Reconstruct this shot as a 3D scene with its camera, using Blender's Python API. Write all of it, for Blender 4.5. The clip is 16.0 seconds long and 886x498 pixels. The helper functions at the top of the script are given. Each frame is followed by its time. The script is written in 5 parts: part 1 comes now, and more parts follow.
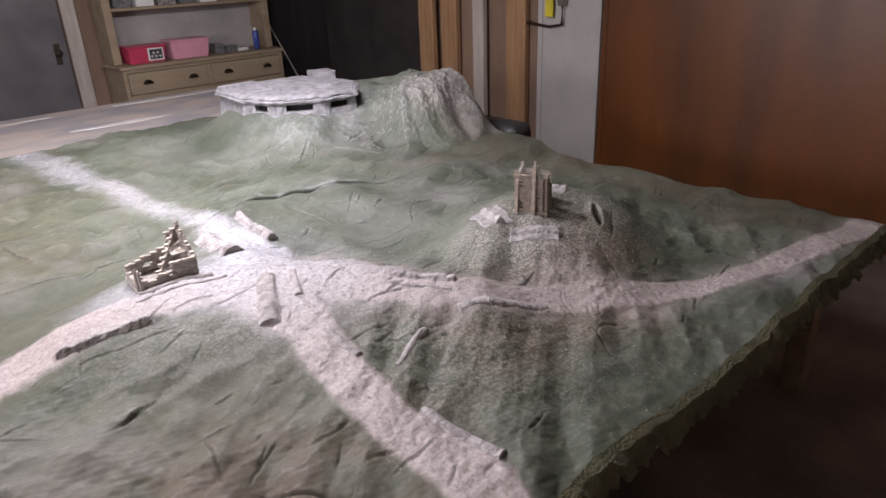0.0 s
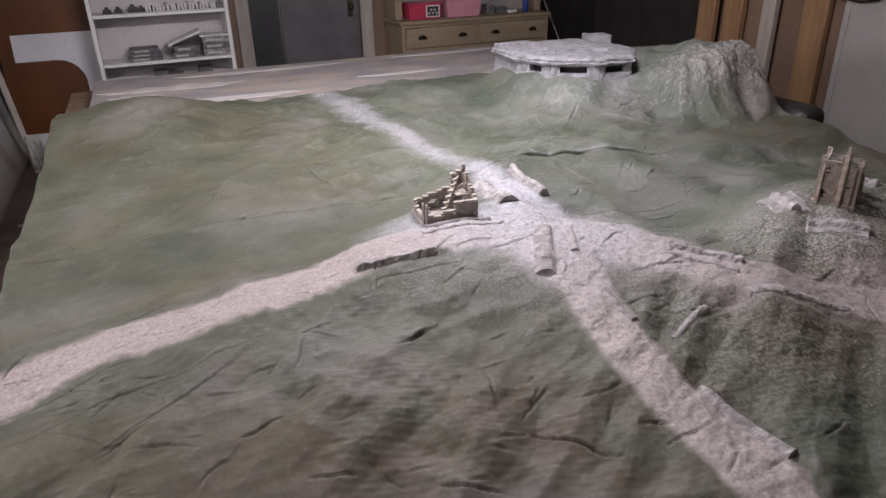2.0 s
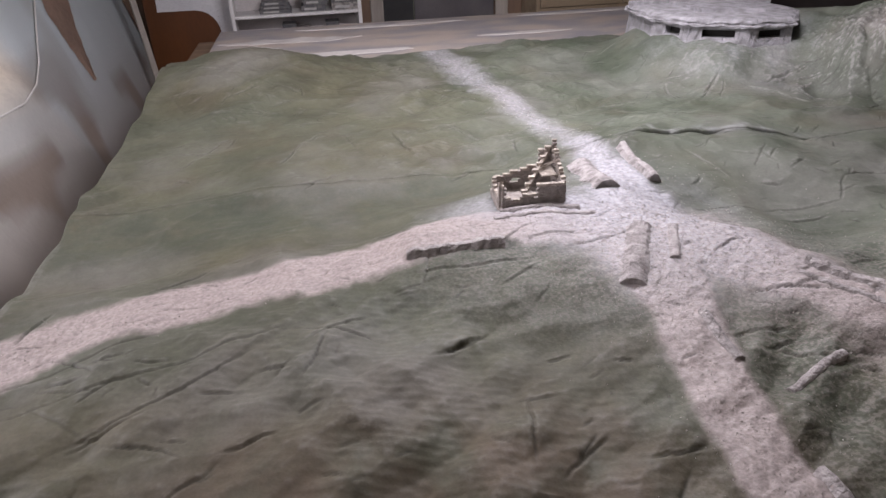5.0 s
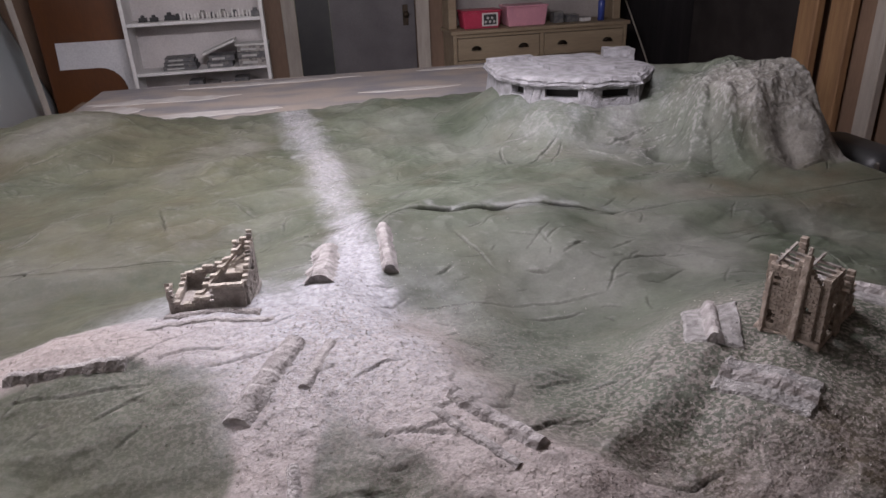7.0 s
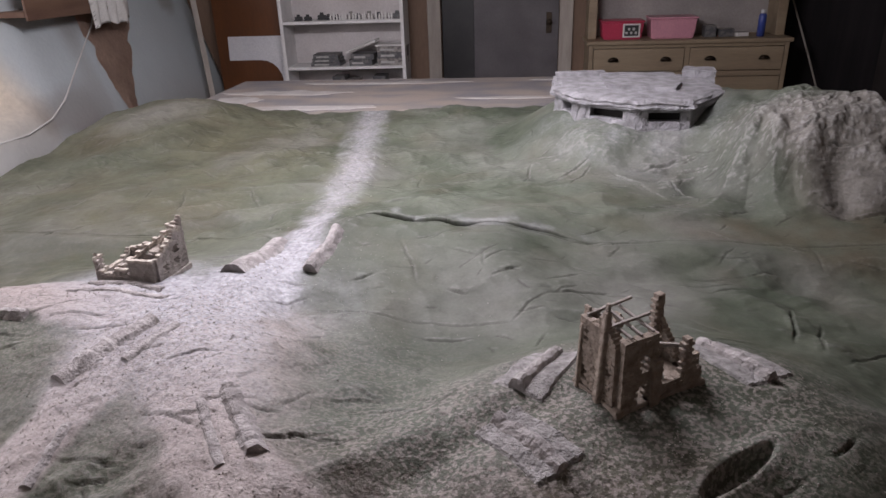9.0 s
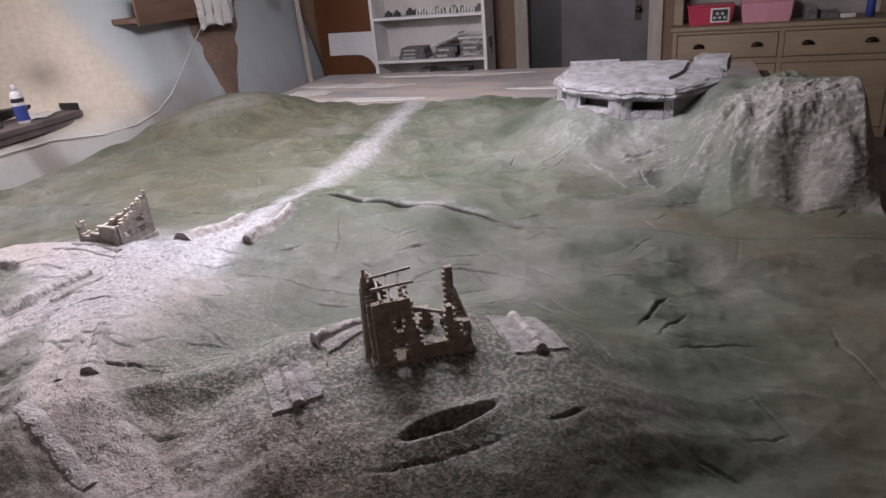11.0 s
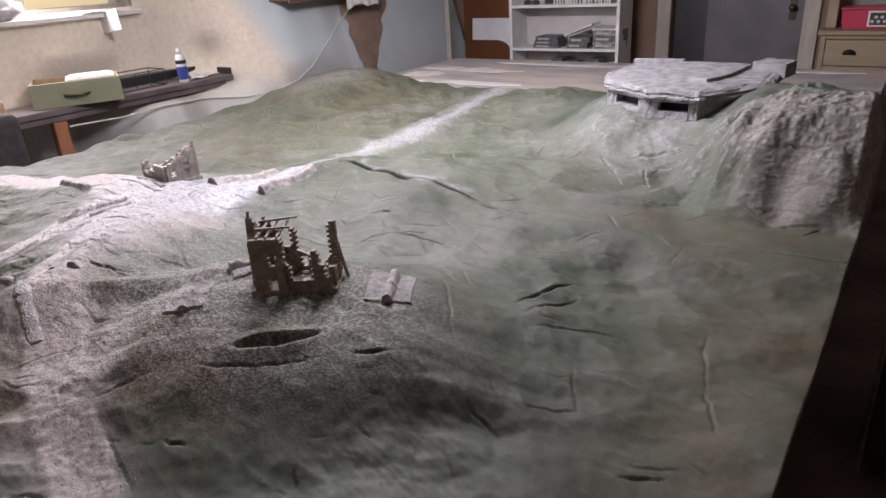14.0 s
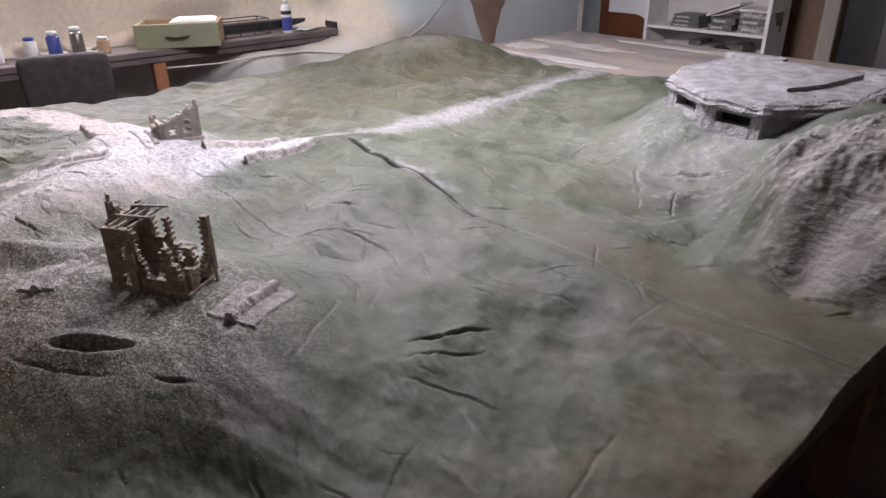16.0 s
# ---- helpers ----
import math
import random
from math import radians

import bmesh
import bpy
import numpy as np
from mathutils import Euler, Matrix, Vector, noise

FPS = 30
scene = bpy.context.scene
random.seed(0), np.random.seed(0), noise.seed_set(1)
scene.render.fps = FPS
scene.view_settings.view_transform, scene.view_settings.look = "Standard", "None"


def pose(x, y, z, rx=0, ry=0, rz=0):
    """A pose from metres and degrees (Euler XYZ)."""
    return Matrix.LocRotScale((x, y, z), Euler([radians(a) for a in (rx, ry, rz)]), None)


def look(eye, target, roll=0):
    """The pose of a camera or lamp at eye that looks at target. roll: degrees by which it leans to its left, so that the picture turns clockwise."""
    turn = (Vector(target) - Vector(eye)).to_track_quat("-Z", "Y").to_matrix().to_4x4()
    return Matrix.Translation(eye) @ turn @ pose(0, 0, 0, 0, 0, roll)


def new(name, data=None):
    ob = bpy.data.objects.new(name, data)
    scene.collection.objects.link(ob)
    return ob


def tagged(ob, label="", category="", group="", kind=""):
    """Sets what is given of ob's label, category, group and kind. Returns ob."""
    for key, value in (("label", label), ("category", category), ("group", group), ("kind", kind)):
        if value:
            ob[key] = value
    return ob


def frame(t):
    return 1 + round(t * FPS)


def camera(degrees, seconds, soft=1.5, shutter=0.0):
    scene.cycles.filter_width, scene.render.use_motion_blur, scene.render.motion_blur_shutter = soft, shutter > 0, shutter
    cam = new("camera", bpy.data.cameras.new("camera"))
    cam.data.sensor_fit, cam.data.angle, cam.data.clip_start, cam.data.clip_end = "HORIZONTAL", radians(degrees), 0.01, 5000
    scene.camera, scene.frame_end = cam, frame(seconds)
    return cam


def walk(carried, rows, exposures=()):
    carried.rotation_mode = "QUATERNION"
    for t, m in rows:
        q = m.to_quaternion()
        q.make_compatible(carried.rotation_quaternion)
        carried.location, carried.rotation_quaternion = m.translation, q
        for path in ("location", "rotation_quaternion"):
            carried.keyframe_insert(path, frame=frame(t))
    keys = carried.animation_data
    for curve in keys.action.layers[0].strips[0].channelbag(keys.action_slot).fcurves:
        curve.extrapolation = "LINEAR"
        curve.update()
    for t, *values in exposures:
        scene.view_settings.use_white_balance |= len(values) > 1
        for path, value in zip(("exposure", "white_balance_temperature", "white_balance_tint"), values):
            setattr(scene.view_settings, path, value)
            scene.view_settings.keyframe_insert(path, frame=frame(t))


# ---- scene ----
cam = camera(66.6, 16.0, soft=1.5, shutter=0.1)
PATH = [
    (0, (0.066, -0.231, 1.652), (1.311, 1.119, 0.862), -2.2),
    (0.5, (-0.004, -0.199, 1.63), (1.071, 1.286, 0.832), -2.2),
    (1, (-0.057, -0.169, 1.617), (0.815, 1.437, 0.805), -3.0),
    (1.5, (-0.066, -0.158, 1.626), (0.706, 1.482, 0.78), -2.3),
    (2, (-0.078, -0.152, 1.618), (0.621, 1.52, 0.772), -1.4),
    (2.5, (-0.126, -0.133, 1.606), (0.432, 1.592, 0.761), -1.2),
    (3, (-0.184, -0.097, 1.594), (0.178, 1.68, 0.751), -1.2),
    (3.2, (-0.193, -0.087, 1.591), (0.126, 1.699, 0.749), -1.2),
    (5.3, (0.263, 0.067, 1.542), (0.58, 1.807, 0.609), -2.1),
    (5.5, (0.332, 0.06, 1.546), (0.665, 1.816, 0.647), -2.1),
    (6, (0.484, 0.064, 1.541), (0.84, 1.838, 0.69), -4.4),
    (6.5, (0.709, 0.161, 1.511), (1.09, 1.94, 0.68), -1.6),
    (7, (0.92, 0.203, 1.529), (1.246, 2.001, 0.716), -2.6),
    (7.5, (1.108, 0.153, 1.537), (1.184, 1.988, 0.745), -0.0),
    (8, (1.276, 0.086, 1.54), (1.215, 1.921, 0.748), -1.6),
    (8.5, (1.406, 0.123, 1.532), (1.289, 1.96, 0.749), -2.7),
    (8.7, (1.469, 0.174, 1.531), (1.32, 2.008, 0.747), -2.4),
    (10.8, (2.181, 0.12, 1.529), (1.532, 1.849, 0.761), -4.2),
    (11, (2.224, 0.144, 1.527), (1.584, 1.869, 0.743), -5.1),
    (11.5, (2.347, 0.275, 1.493), (1.721, 1.967, 0.631), -2.5),
    (12, (2.47, 0.344, 1.495), (1.735, 1.987, 0.624), -4.7),
    (12.5, (2.686, 0.312, 1.518), (1.783, 1.878, 0.662), -1.5),
    (13, (2.815, 0.271, 1.519), (1.831, 1.791, 0.67), -1.9),
    (13.5, (2.868, 0.235, 1.531), (1.819, 1.737, 0.729), -3.8),
    (14, (2.874, 0.239, 1.515), (1.779, 1.718, 0.731), -3.7),
    (14.5, (2.883, 0.271, 1.488), (1.741, 1.713, 0.701), -3.6),
    (15, (2.902, 0.415, 1.465), (1.68, 1.773, 0.651), -4.6),
    (15.5, (2.968, 0.645, 1.486), (1.696, 1.925, 0.622), -2.4),
    (16, (3.08, 0.823, 1.502), (1.687, 1.969, 0.639), -1.0),
]
walk(cam, [(t, look(eye, target, roll)) for t, eye, target, roll in PATH], [(0, 0.5), (1.0, 0.20), (3.0, 0.06), (5.5, 0.0), (6.5, -0.12), (8.5, -0.12), (11.0, 0.18), (12.5, 0.26), (14.0, 0.40), (16.0, 0.32)])

# ---------------------------------------------------------------- light
world = bpy.data.worlds.new("world")
scene.world = world
world.use_nodes = True
wn = world.node_tree.nodes
sky = wn.new("ShaderNodeTexSky")
sky.sky_type = "NISHITA"
sky.sun_disc = False
sky.sun_elevation, sky.sun_rotation = radians(35), radians(260)
world.node_tree.links.new(sky.outputs[0], wn["Background"].inputs[0])
wn["Background"].inputs[1].default_value = 0.10


def area_lamp(name, eye, target, sx, sy, watts, colour):
    data = bpy.data.lights.new(name, "AREA")
    data.shape, data.size, data.size_y = "RECTANGLE", sx, sy
    data.energy, data.color = watts, colour
    ob = new(name, data)
    ob.matrix_world = look(eye, target)
    return ob


# the tube shines all round: one face down and one to either side
area_lamp("tube_light_glow", (0.98, 2.30, 2.25), (0.98, 2.30, 0.0), 1.1, 0.08, 35.0, (1.0, 0.94, 1.035))
area_lamp("tube_light_glow", (0.98, 2.35, 2.27), (0.98, 4.35, 1.67), 1.1, 0.08, 36.0, (1.0, 0.94, 1.035))
area_lamp("tube_light_glow", (0.98, 2.25, 2.27), (0.98, 0.25, 1.27), 1.1, 0.08, 21.0, (1.0, 0.94, 1.035))
area_lamp("window_daylight", (-2.04, 1.95, 1.70), (0.6, 1.6, 0.9), 1.9, 0.64, 57.0, (1.0, 0.92, 1.0))

# ---------------------------------------------------------------- materials


def material(name, base=(0.5, 0.5, 0.5), second=None, scale=6.0, rough=0.7, metal=0.0, bump=0.0, bump_scale=80.0,
             fine=None, stretch=(1, 1, 1), spec=0.5, coat=0.0, contrast=(0.35, 0.65), island=0.0):
    """Two tones mixed by broad noise, a finer grain over them, and a relief."""
    m = bpy.data.materials.new(name)
    m.use_nodes = True
    n, l = m.node_tree.nodes, m.node_tree.links
    b = n["Principled BSDF"]
    b.inputs["Roughness"].default_value = rough
    b.inputs["Metallic"].default_value = metal
    b.inputs["Specular IOR Level"].default_value = spec
    b.inputs["Coat Weight"].default_value = coat
    co = n.new("ShaderNodeTexCoord")
    mp = n.new("ShaderNodeMapping")
    mp.inputs["Scale"].default_value = stretch
    l.new(co.outputs["Object"], mp.inputs[0])
    if second is None:
        second = tuple(c * 0.75 for c in base)
    n1 = n.new("ShaderNodeTexNoise")
    n1.inputs["Scale"].default_value, n1.inputs["Detail"].default_value = scale, 6
    l.new(mp.outputs[0], n1.inputs["Vector"])
    r1 = n.new("ShaderNodeMapRange")
    r1.inputs[1].default_value, r1.inputs[2].default_value = contrast
    l.new(n1.outputs[0], r1.inputs[0])
    mx = n.new("ShaderNodeMix")
    mx.data_type = "RGBA"
    mx.inputs[6].default_value, mx.inputs[7].default_value = (*base, 1), (*second, 1)
    l.new(r1.outputs[0], mx.inputs[0])
    n2 = n.new("ShaderNodeTexNoise")
    n2.inputs["Scale"].default_value, n2.inputs["Detail"].default_value = bump_scale, 4
    l.new(mp.outputs[0], n2.inputs["Vector"])
    r2 = n.new("ShaderNodeMapRange")
    r2.inputs[3].default_value, r2.inputs[4].default_value = 0.8, 1.2
    l.new(n2.outputs[0], r2.inputs[0])
    mul = n.new("ShaderNodeMix")
    mul.data_type, mul.blend_type = "RGBA", "MULTIPLY"
    mul.inputs[0].default_value = 1.0
    l.new(mx.outputs[2], mul.inputs[6])
    l.new(r2.outputs[0], mul.inputs[7])
    l.new(mul.outputs[2], b.inputs["Base Color"])
    if island:
        info = n.new("ShaderNodeObjectInfo")
        r3 = n.new("ShaderNodeMapRange")
        r3.inputs[3].default_value, r3.inputs[4].default_value = 1 - island, 1 + island
        l.new(info.outputs["Random"], r3.inputs[0])
        m2 = n.new("ShaderNodeMix")
        m2.data_type, m2.blend_type = "RGBA", "MULTIPLY"
        m2.inputs[0].default_value = 1.0
        l.new(mul.outputs[2], m2.inputs[6])
        l.new(r3.outputs[0], m2.inputs[7])
        l.new(m2.outputs[2], b.inputs["Base Color"])
    r4 = n.new("ShaderNodeMapRange")
    r4.inputs[3].default_value, r4.inputs[4].default_value = max(rough - 0.12, 0.05), min(rough + 0.12, 1)
    l.new(n1.outputs[0], r4.inputs[0])
    l.new(r4.outputs[0], b.inputs["Roughness"])
    if bump:
        bp = n.new("ShaderNodeBump")
        bp.inputs["Strength"].default_value, bp.inputs["Distance"].default_value = bump, 0.01
        l.new(n2.outputs[0], bp.inputs["Height"])
        l.new(bp.outputs[0], b.inputs["Normal"])
    return m


M_FLOOR = material("concrete_floor", (0.17, 0.125, 0.105), (0.09, 0.066, 0.056), 2.5, 0.75, bump=0.3, bump_scale=60)
M_PLASTER = material("old_plaster", (0.72, 0.66, 0.56), (0.60, 0.56, 0.50), 2.0, 0.85, bump=0.25, bump_scale=30)
M_BROWNPATCH = material("bare_render", (0.58, 0.42, 0.33), (0.46, 0.33, 0.26), 6, 0.9, bump=0.5, bump_scale=40)
M_CEIL = material("ceiling_paint", (0.75, 0.72, 0.69), (0.65, 0.62, 0.59), 2, 0.9)
# near-black tones put the shade of the unlit side into the colour
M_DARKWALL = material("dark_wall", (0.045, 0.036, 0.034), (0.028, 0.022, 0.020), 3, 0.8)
M_BLACKWALL = material("shaded_boards", (0.022, 0.018, 0.020), (0.012, 0.010, 0.011), 3, 0.85, stretch=(3, 1, 0.2))
M_BACKWALL = material("brown_board", (0.24, 0.155, 0.105), (0.17, 0.11, 0.075), 3, 0.7, stretch=(1, 1, 0.2))
M_PLY = material("orange_plywood", (0.135, 0.044, 0.009), (0.080, 0.025, 0.005), 2.5, 0.42, bump=0.04, bump_scale=50, stretch=(1, 1.3, 0.3))
M_PINE = material("rough_pine", (0.35, 0.205, 0.10), (0.245, 0.135, 0.068), 5, 0.7, bump=0.3, bump_scale=30, stretch=(4, 4, 0.4))
M_DRESSER = material("stripped_pine", (0.30, 0.235, 0.155), (0.235, 0.175, 0.115), 3, 0.6, bump=0.1, bump_scale=40, stretch=(0.4, 3, 3))
M_DRESSIN = material("dresser_inside", (0.38, 0.35, 0.33), (0.28, 0.26, 0.25), 3, 0.8)
M_WHITE = material("white_laminate", (0.72, 0.72, 0.74), (0.62, 0.62, 0.65), 2, 0.22, spec=0.6)
M_SHELF = material("white_shelf_paint", (0.74, 0.73, 0.72), (0.62, 0.61, 0.60), 5, 0.6)
M_SHELFBACK = material("grey_shelf_back", (0.58, 0.55, 0.54), (0.48, 0.45, 0.44), 3, 0.8)
M_FRAME = material("grey_door_frame", (0.44, 0.40, 0.35), (0.35, 0.31, 0.27), 5, 0.6, stretch=(4, 4, 0.5))
M_DOOR = material("dark_door", (0.13, 0.12, 0.125), (0.085, 0.078, 0.083), 3, 0.55)
M_BLACK = material("black_plastic", (0.02, 0.02, 0.022), (0.03, 0.03, 0.03), 8, 0.5)
M_METAL = material("dull_metal", (0.35, 0.33, 0.30), (0.22, 0.20, 0.18), 20, 0.35, metal=0.9)
M_BRONZE = material("dark_bronze", (0.07, 0.05, 0.035), (0.04, 0.03, 0.02), 20, 0.45, metal=0.6)
M_PINK = material("pink_plastic", (0.62, 0.30, 0.36), (0.55, 0.26, 0.32), 6, 0.35)
M_RED = material("red_plastic", (0.48, 0.05, 0.10), (0.40, 0.04, 0.08), 6, 0.35)
M_PAPER = material("paper", (0.72, 0.71, 0.69), (0.62, 0.61, 0.58), 8, 0.7)
M_GREENDRAWER = material("green_drawer_paint", (0.28, 0.29, 0.19), (0.23, 0.24, 0.16), 5, 0.6, bump=0.1)
M_ORANGEWOOD = material("orange_wood", (0.42, 0.19, 0.10), (0.30, 0.13, 0.07), 5, 0.5, stretch=(3, 3, 0.5))
M_RAWWOOD = material("pale_raw_wood", (0.46, 0.32, 0.20), (0.36, 0.24, 0.15), 5, 0.6, stretch=(3, 0.5, 3))
M_DESK = material("dark_desk_top", (0.10, 0.08, 0.08), (0.16, 0.13, 0.125), 7, 0.5)
M_BOTTLE = material("white_bottle", (0.75, 0.75, 0.76), None, 4, 0.3)
M_BLUE = material("blue_label", (0.05, 0.08, 0.32), None, 6, 0.4)
M_CHAIR = material("dark_chair_fabric", (0.05, 0.045, 0.045), (0.035, 0.03, 0.03), 20, 0.8, bump=0.3, bump_scale=200)
M_BOARD = material("bare_foam_board", (0.40, 0.345, 0.30), (0.27, 0.26, 0.27), 2.6, 0.55, bump=0.3, bump_scale=60, contrast=(0.40, 0.60), stretch=(1, 2.2, 1))
M_BOARDWHITE = material("white_board_edge", (0.60, 0.58, 0.56), (0.45, 0.42, 0.40), 6, 0.6)
M_TABLE = material("table_timber", (0.20, 0.13, 0.08), (0.14, 0.09, 0.055), 4, 0.7, stretch=(0.5, 3, 3))
M_STONE = material("dry_brushed_stone", (0.38, 0.355, 0.35), (0.25, 0.23, 0.225), 35, 0.85, bump=0.6, bump_scale=180, contrast=(0.42, 0.58))
M_RUIN = material("painted_brick_ruin", (0.37, 0.335, 0.31), (0.26, 0.23, 0.21), 60, 0.8, bump=0.5, bump_scale=260)
M_RUINTAN = material("tan_brick_ruin", (0.36, 0.30, 0.25), (0.24, 0.195, 0.16), 70, 0.8, bump=0.6, bump_scale=260)
M_RUINTOP = material("pale_broken_brick", (0.52, 0.47, 0.41), (0.36, 0.31, 0.27), 70, 0.85, bump=0.6, bump_scale=260)
M_CONCRETE = material("painted_concrete_bunker", (0.31, 0.305, 0.322), (0.175, 0.17, 0.176), 24, 0.75, bump=0.9, bump_scale=130, contrast=(0.34, 0.66))
M_SLIT = material("embrasure_shade", (0.02, 0.018, 0.017), None, 10, 0.9)

M_PLASTER_DARK = material("damp_plaster", (0.40, 0.33, 0.26), (0.33, 0.27, 0.22), 6, 0.9)
M_PANELGREY = material("grey_painted_board", (0.42, 0.40, 0.38), (0.36, 0.34, 0.32), 3, 0.6)
M_YELLOW = material("yellow_strap", (0.62, 0.52, 0.03), None, 8, 0.6)
M_PLATE = material("gritty_plate", (0.34, 0.325, 0.32), (0.19, 0.18, 0.175), 60, 0.85, bump=0.8, bump_scale=200)
M_GRIT = material("pale_grit", (0.50, 0.47, 0.45), (0.26, 0.23, 0.21), 90, 0.85, contrast=(0.4, 0.6))
M_MOSS = material("dark_moss", (0.055, 0.06, 0.025), (0.09, 0.075, 0.04), 30, 0.95, bump=0.8, bump_scale=150)

M_BARS = material("pale_print", (0.50, 0.49, 0.47), None, 20, 0.7)
M_BOXGREY = material("dark_printed_card", (0.085, 0.085, 0.09), (0.15, 0.145, 0.14), 30, 0.5, contrast=(0.45, 0.55))
M_BOXPALE = material("pale_printed_card", (0.30, 0.28, 0.26), (0.14, 0.13, 0.125), 34, 0.5, contrast=(0.45, 0.55))
M_BROWNWOOD = material("brown_stained_wood", (0.20, 0.12, 0.08), (0.14, 0.08, 0.055), 5, 0.6, stretch=(3, 0.5, 3))
M_FILM = material("cloudy_plastic_film", (0.55, 0.54, 0.53), (0.35, 0.34, 0.34), 18, 0.25, bump=0.5, bump_scale=60)
M_TUBE = bpy.data.materials.new("lit_tube")
M_TUBE.use_nodes = True
M_TUBE.node_tree.nodes["Principled BSDF"].inputs["Emission Color"].default_value = (1.0, 0.96, 0.95, 1)
M_TUBE.node_tree.nodes["Principled BSDF"].inputs["Emission Strength"].default_value = 12.0

# ---------------------------------------------------------------- mesh helpers


def obj(name, bm, mat, parent=None, label="", smooth=False):
    """Link a bmesh as one mesh object, under a parent if one is given."""
    me = bpy.data.meshes.new(name)
    bm.normal_update()
    bm.to_mesh(me)
    bm.free()
    if mat is not None:
        me.materials.append(mat)
    if smooth:
        me.shade_smooth()
    ob = new(name, me)
    if parent is not None:
        ob.parent = parent
    if label:
        ob["label"] = label
    return ob


def part(name, bm, mat, parent, label="", smooth=False):
    return obj(name, bm, mat, parent, label, smooth)


def thing(name, loc, rz, label, category, group=""):
    """An empty at a thing's base."""
    ob = new(name)
    ob.empty_display_size = 0.05
    ob.matrix_world = pose(*loc, 0, 0, rz)
    return tagged(ob, label, category, group)


def box(x0, x1, y0, y1, z0, z1, bevel=0.0, bm=None, seg=1):
    own = bmesh.new()
    bmesh.ops.create_cube(own, size=1)
    for v in own.verts:
        v.co = Vector(((x0 + x1) / 2 + v.co.x * (x1 - x0), (y0 + y1) / 2 + v.co.y * (y1 - y0), (z0 + z1) / 2 + v.co.z * (z1 - z0)))
    if bevel:
        bmesh.ops.bevel(own, geom=own.edges[:], offset=bevel, segments=seg, affect="EDGES", profile=0.5)
    if bm is None:
        return own
    me = bpy.data.meshes.new("tmp")
    own.to_mesh(me)
    own.free()
    bm.from_mesh(me)
    bpy.data.meshes.remove(me)
    return bm


def beam(p, q, w, h, bm=None, bevel=0.0, turn=0.0):
    """A straight bar of section w by h from p to q."""
    p, q = Vector(p), Vector(q)
    b = box(-w / 2, w / 2, -h / 2, h / 2, 0, (q - p).length, bevel)
    m = Matrix.Translation(p) @ (q - p).to_track_quat("Z", "Y").to_matrix().to_4x4() @ Matrix.Rotation(turn, 4, "Z")
    b.transform(m)
    if bm is None:
        return b
    me = bpy.data.meshes.new("tmp")
    b.to_mesh(me)
    b.free()
    bm.from_mesh(me)
    bpy.data.meshes.remove(me)
    return bm


def lathe(profile, seg=20):
    """A solid of revolution from (radius, height) pairs."""
    bm = bmesh.new()
    rings = []
    for r, z in profile:
        rings.append([bm.verts.new((r * math.cos(2 * math.pi * i / seg), r * math.sin(2 * math.pi * i / seg), z)) for i in range(seg)])
    for a, b in zip(rings, rings[1:]):
        for i in range(seg):
            bm.faces.new((a[i], a[(i + 1) % seg], b[(i + 1) % seg], b[i]))
    bm.faces.new(list(reversed(rings[0])))
    bm.faces.new(rings[-1])
    return bm


def tube(points, r, seg=8):
    """A round rod along a line of points."""
    bm = bmesh.new()
    pts = [Vector(p) for p in points]
    rings = []
    for i, p in enumerate(pts):
        d = (pts[min(i + 1, len(pts) - 1)] - pts[max(i - 1, 0)]).normalized()
        q = d.to_track_quat("Z", "Y").to_matrix()
        rings.append([bm.verts.new(p + q @ Vector((r * math.cos(2 * math.pi * k / seg), r * math.sin(2 * math.pi * k / seg), 0))) for k in range(seg)])
    for a, b in zip(rings, rings[1:]):
        for i in range(seg):
            bm.faces.new((a[i], a[(i + 1) % seg], b[(i + 1) % seg], b[i]))
    bm.faces.new(list(reversed(rings[0])))
    bm.faces.new(rings[-1])
    return bm


def prism(outline, z0, z1, bevel=0.0):
    """An upright solid over a plan outline."""
    bm = bmesh.new()
    lo = [bm.verts.new((x, y, z0)) for x, y in outline]
    hi = [bm.verts.new((x, y, z1)) for x, y in outline]
    bm.faces.new(list(reversed(lo)))
    bm.faces.new(hi)
    for i in range(len(lo)):
        j = (i + 1) % len(lo)
        bm.faces.new((lo[i], lo[j], hi[j], hi[i]))
    if bevel:
        bmesh.ops.bevel(bm, geom=bm.edges[:], offset=bevel, segments=2, affect="EDGES", profile=0.5)
    return bm


def structure(name, bm, mat, label):
    return tagged(obj(name, bm, mat), label, "", "", "structure")

# ---------------------------------------------------------------- terrain shape
rng = np.random.default_rng(7)


def value_noise(x, y, cell, seed):
    r = np.random.default_rng(seed)
    grid = r.random((96, 96))
    u, v = x / cell + 20.3, y / cell + 20.7
    i, j = np.floor(u).astype(int), np.floor(v).astype(int)
    f, g = u - i, v - j
    f, g = f * f * (3 - 2 * f), g * g * (3 - 2 * g)
    a, b = grid[i % 96, j % 96], grid[(i + 1) % 96, j % 96]
    c, d = grid[i % 96, (j + 1) % 96], grid[(i + 1) % 96, (j + 1) % 96]
    return (a * (1 - f) + b * f) * (1 - g) + (c * (1 - f) + d * f) * g - 0.5


def smooth(v, a, b):
    t = np.clip((v - a) / (b - a), 0, 1)
    return t * t * (3 - 2 * t)


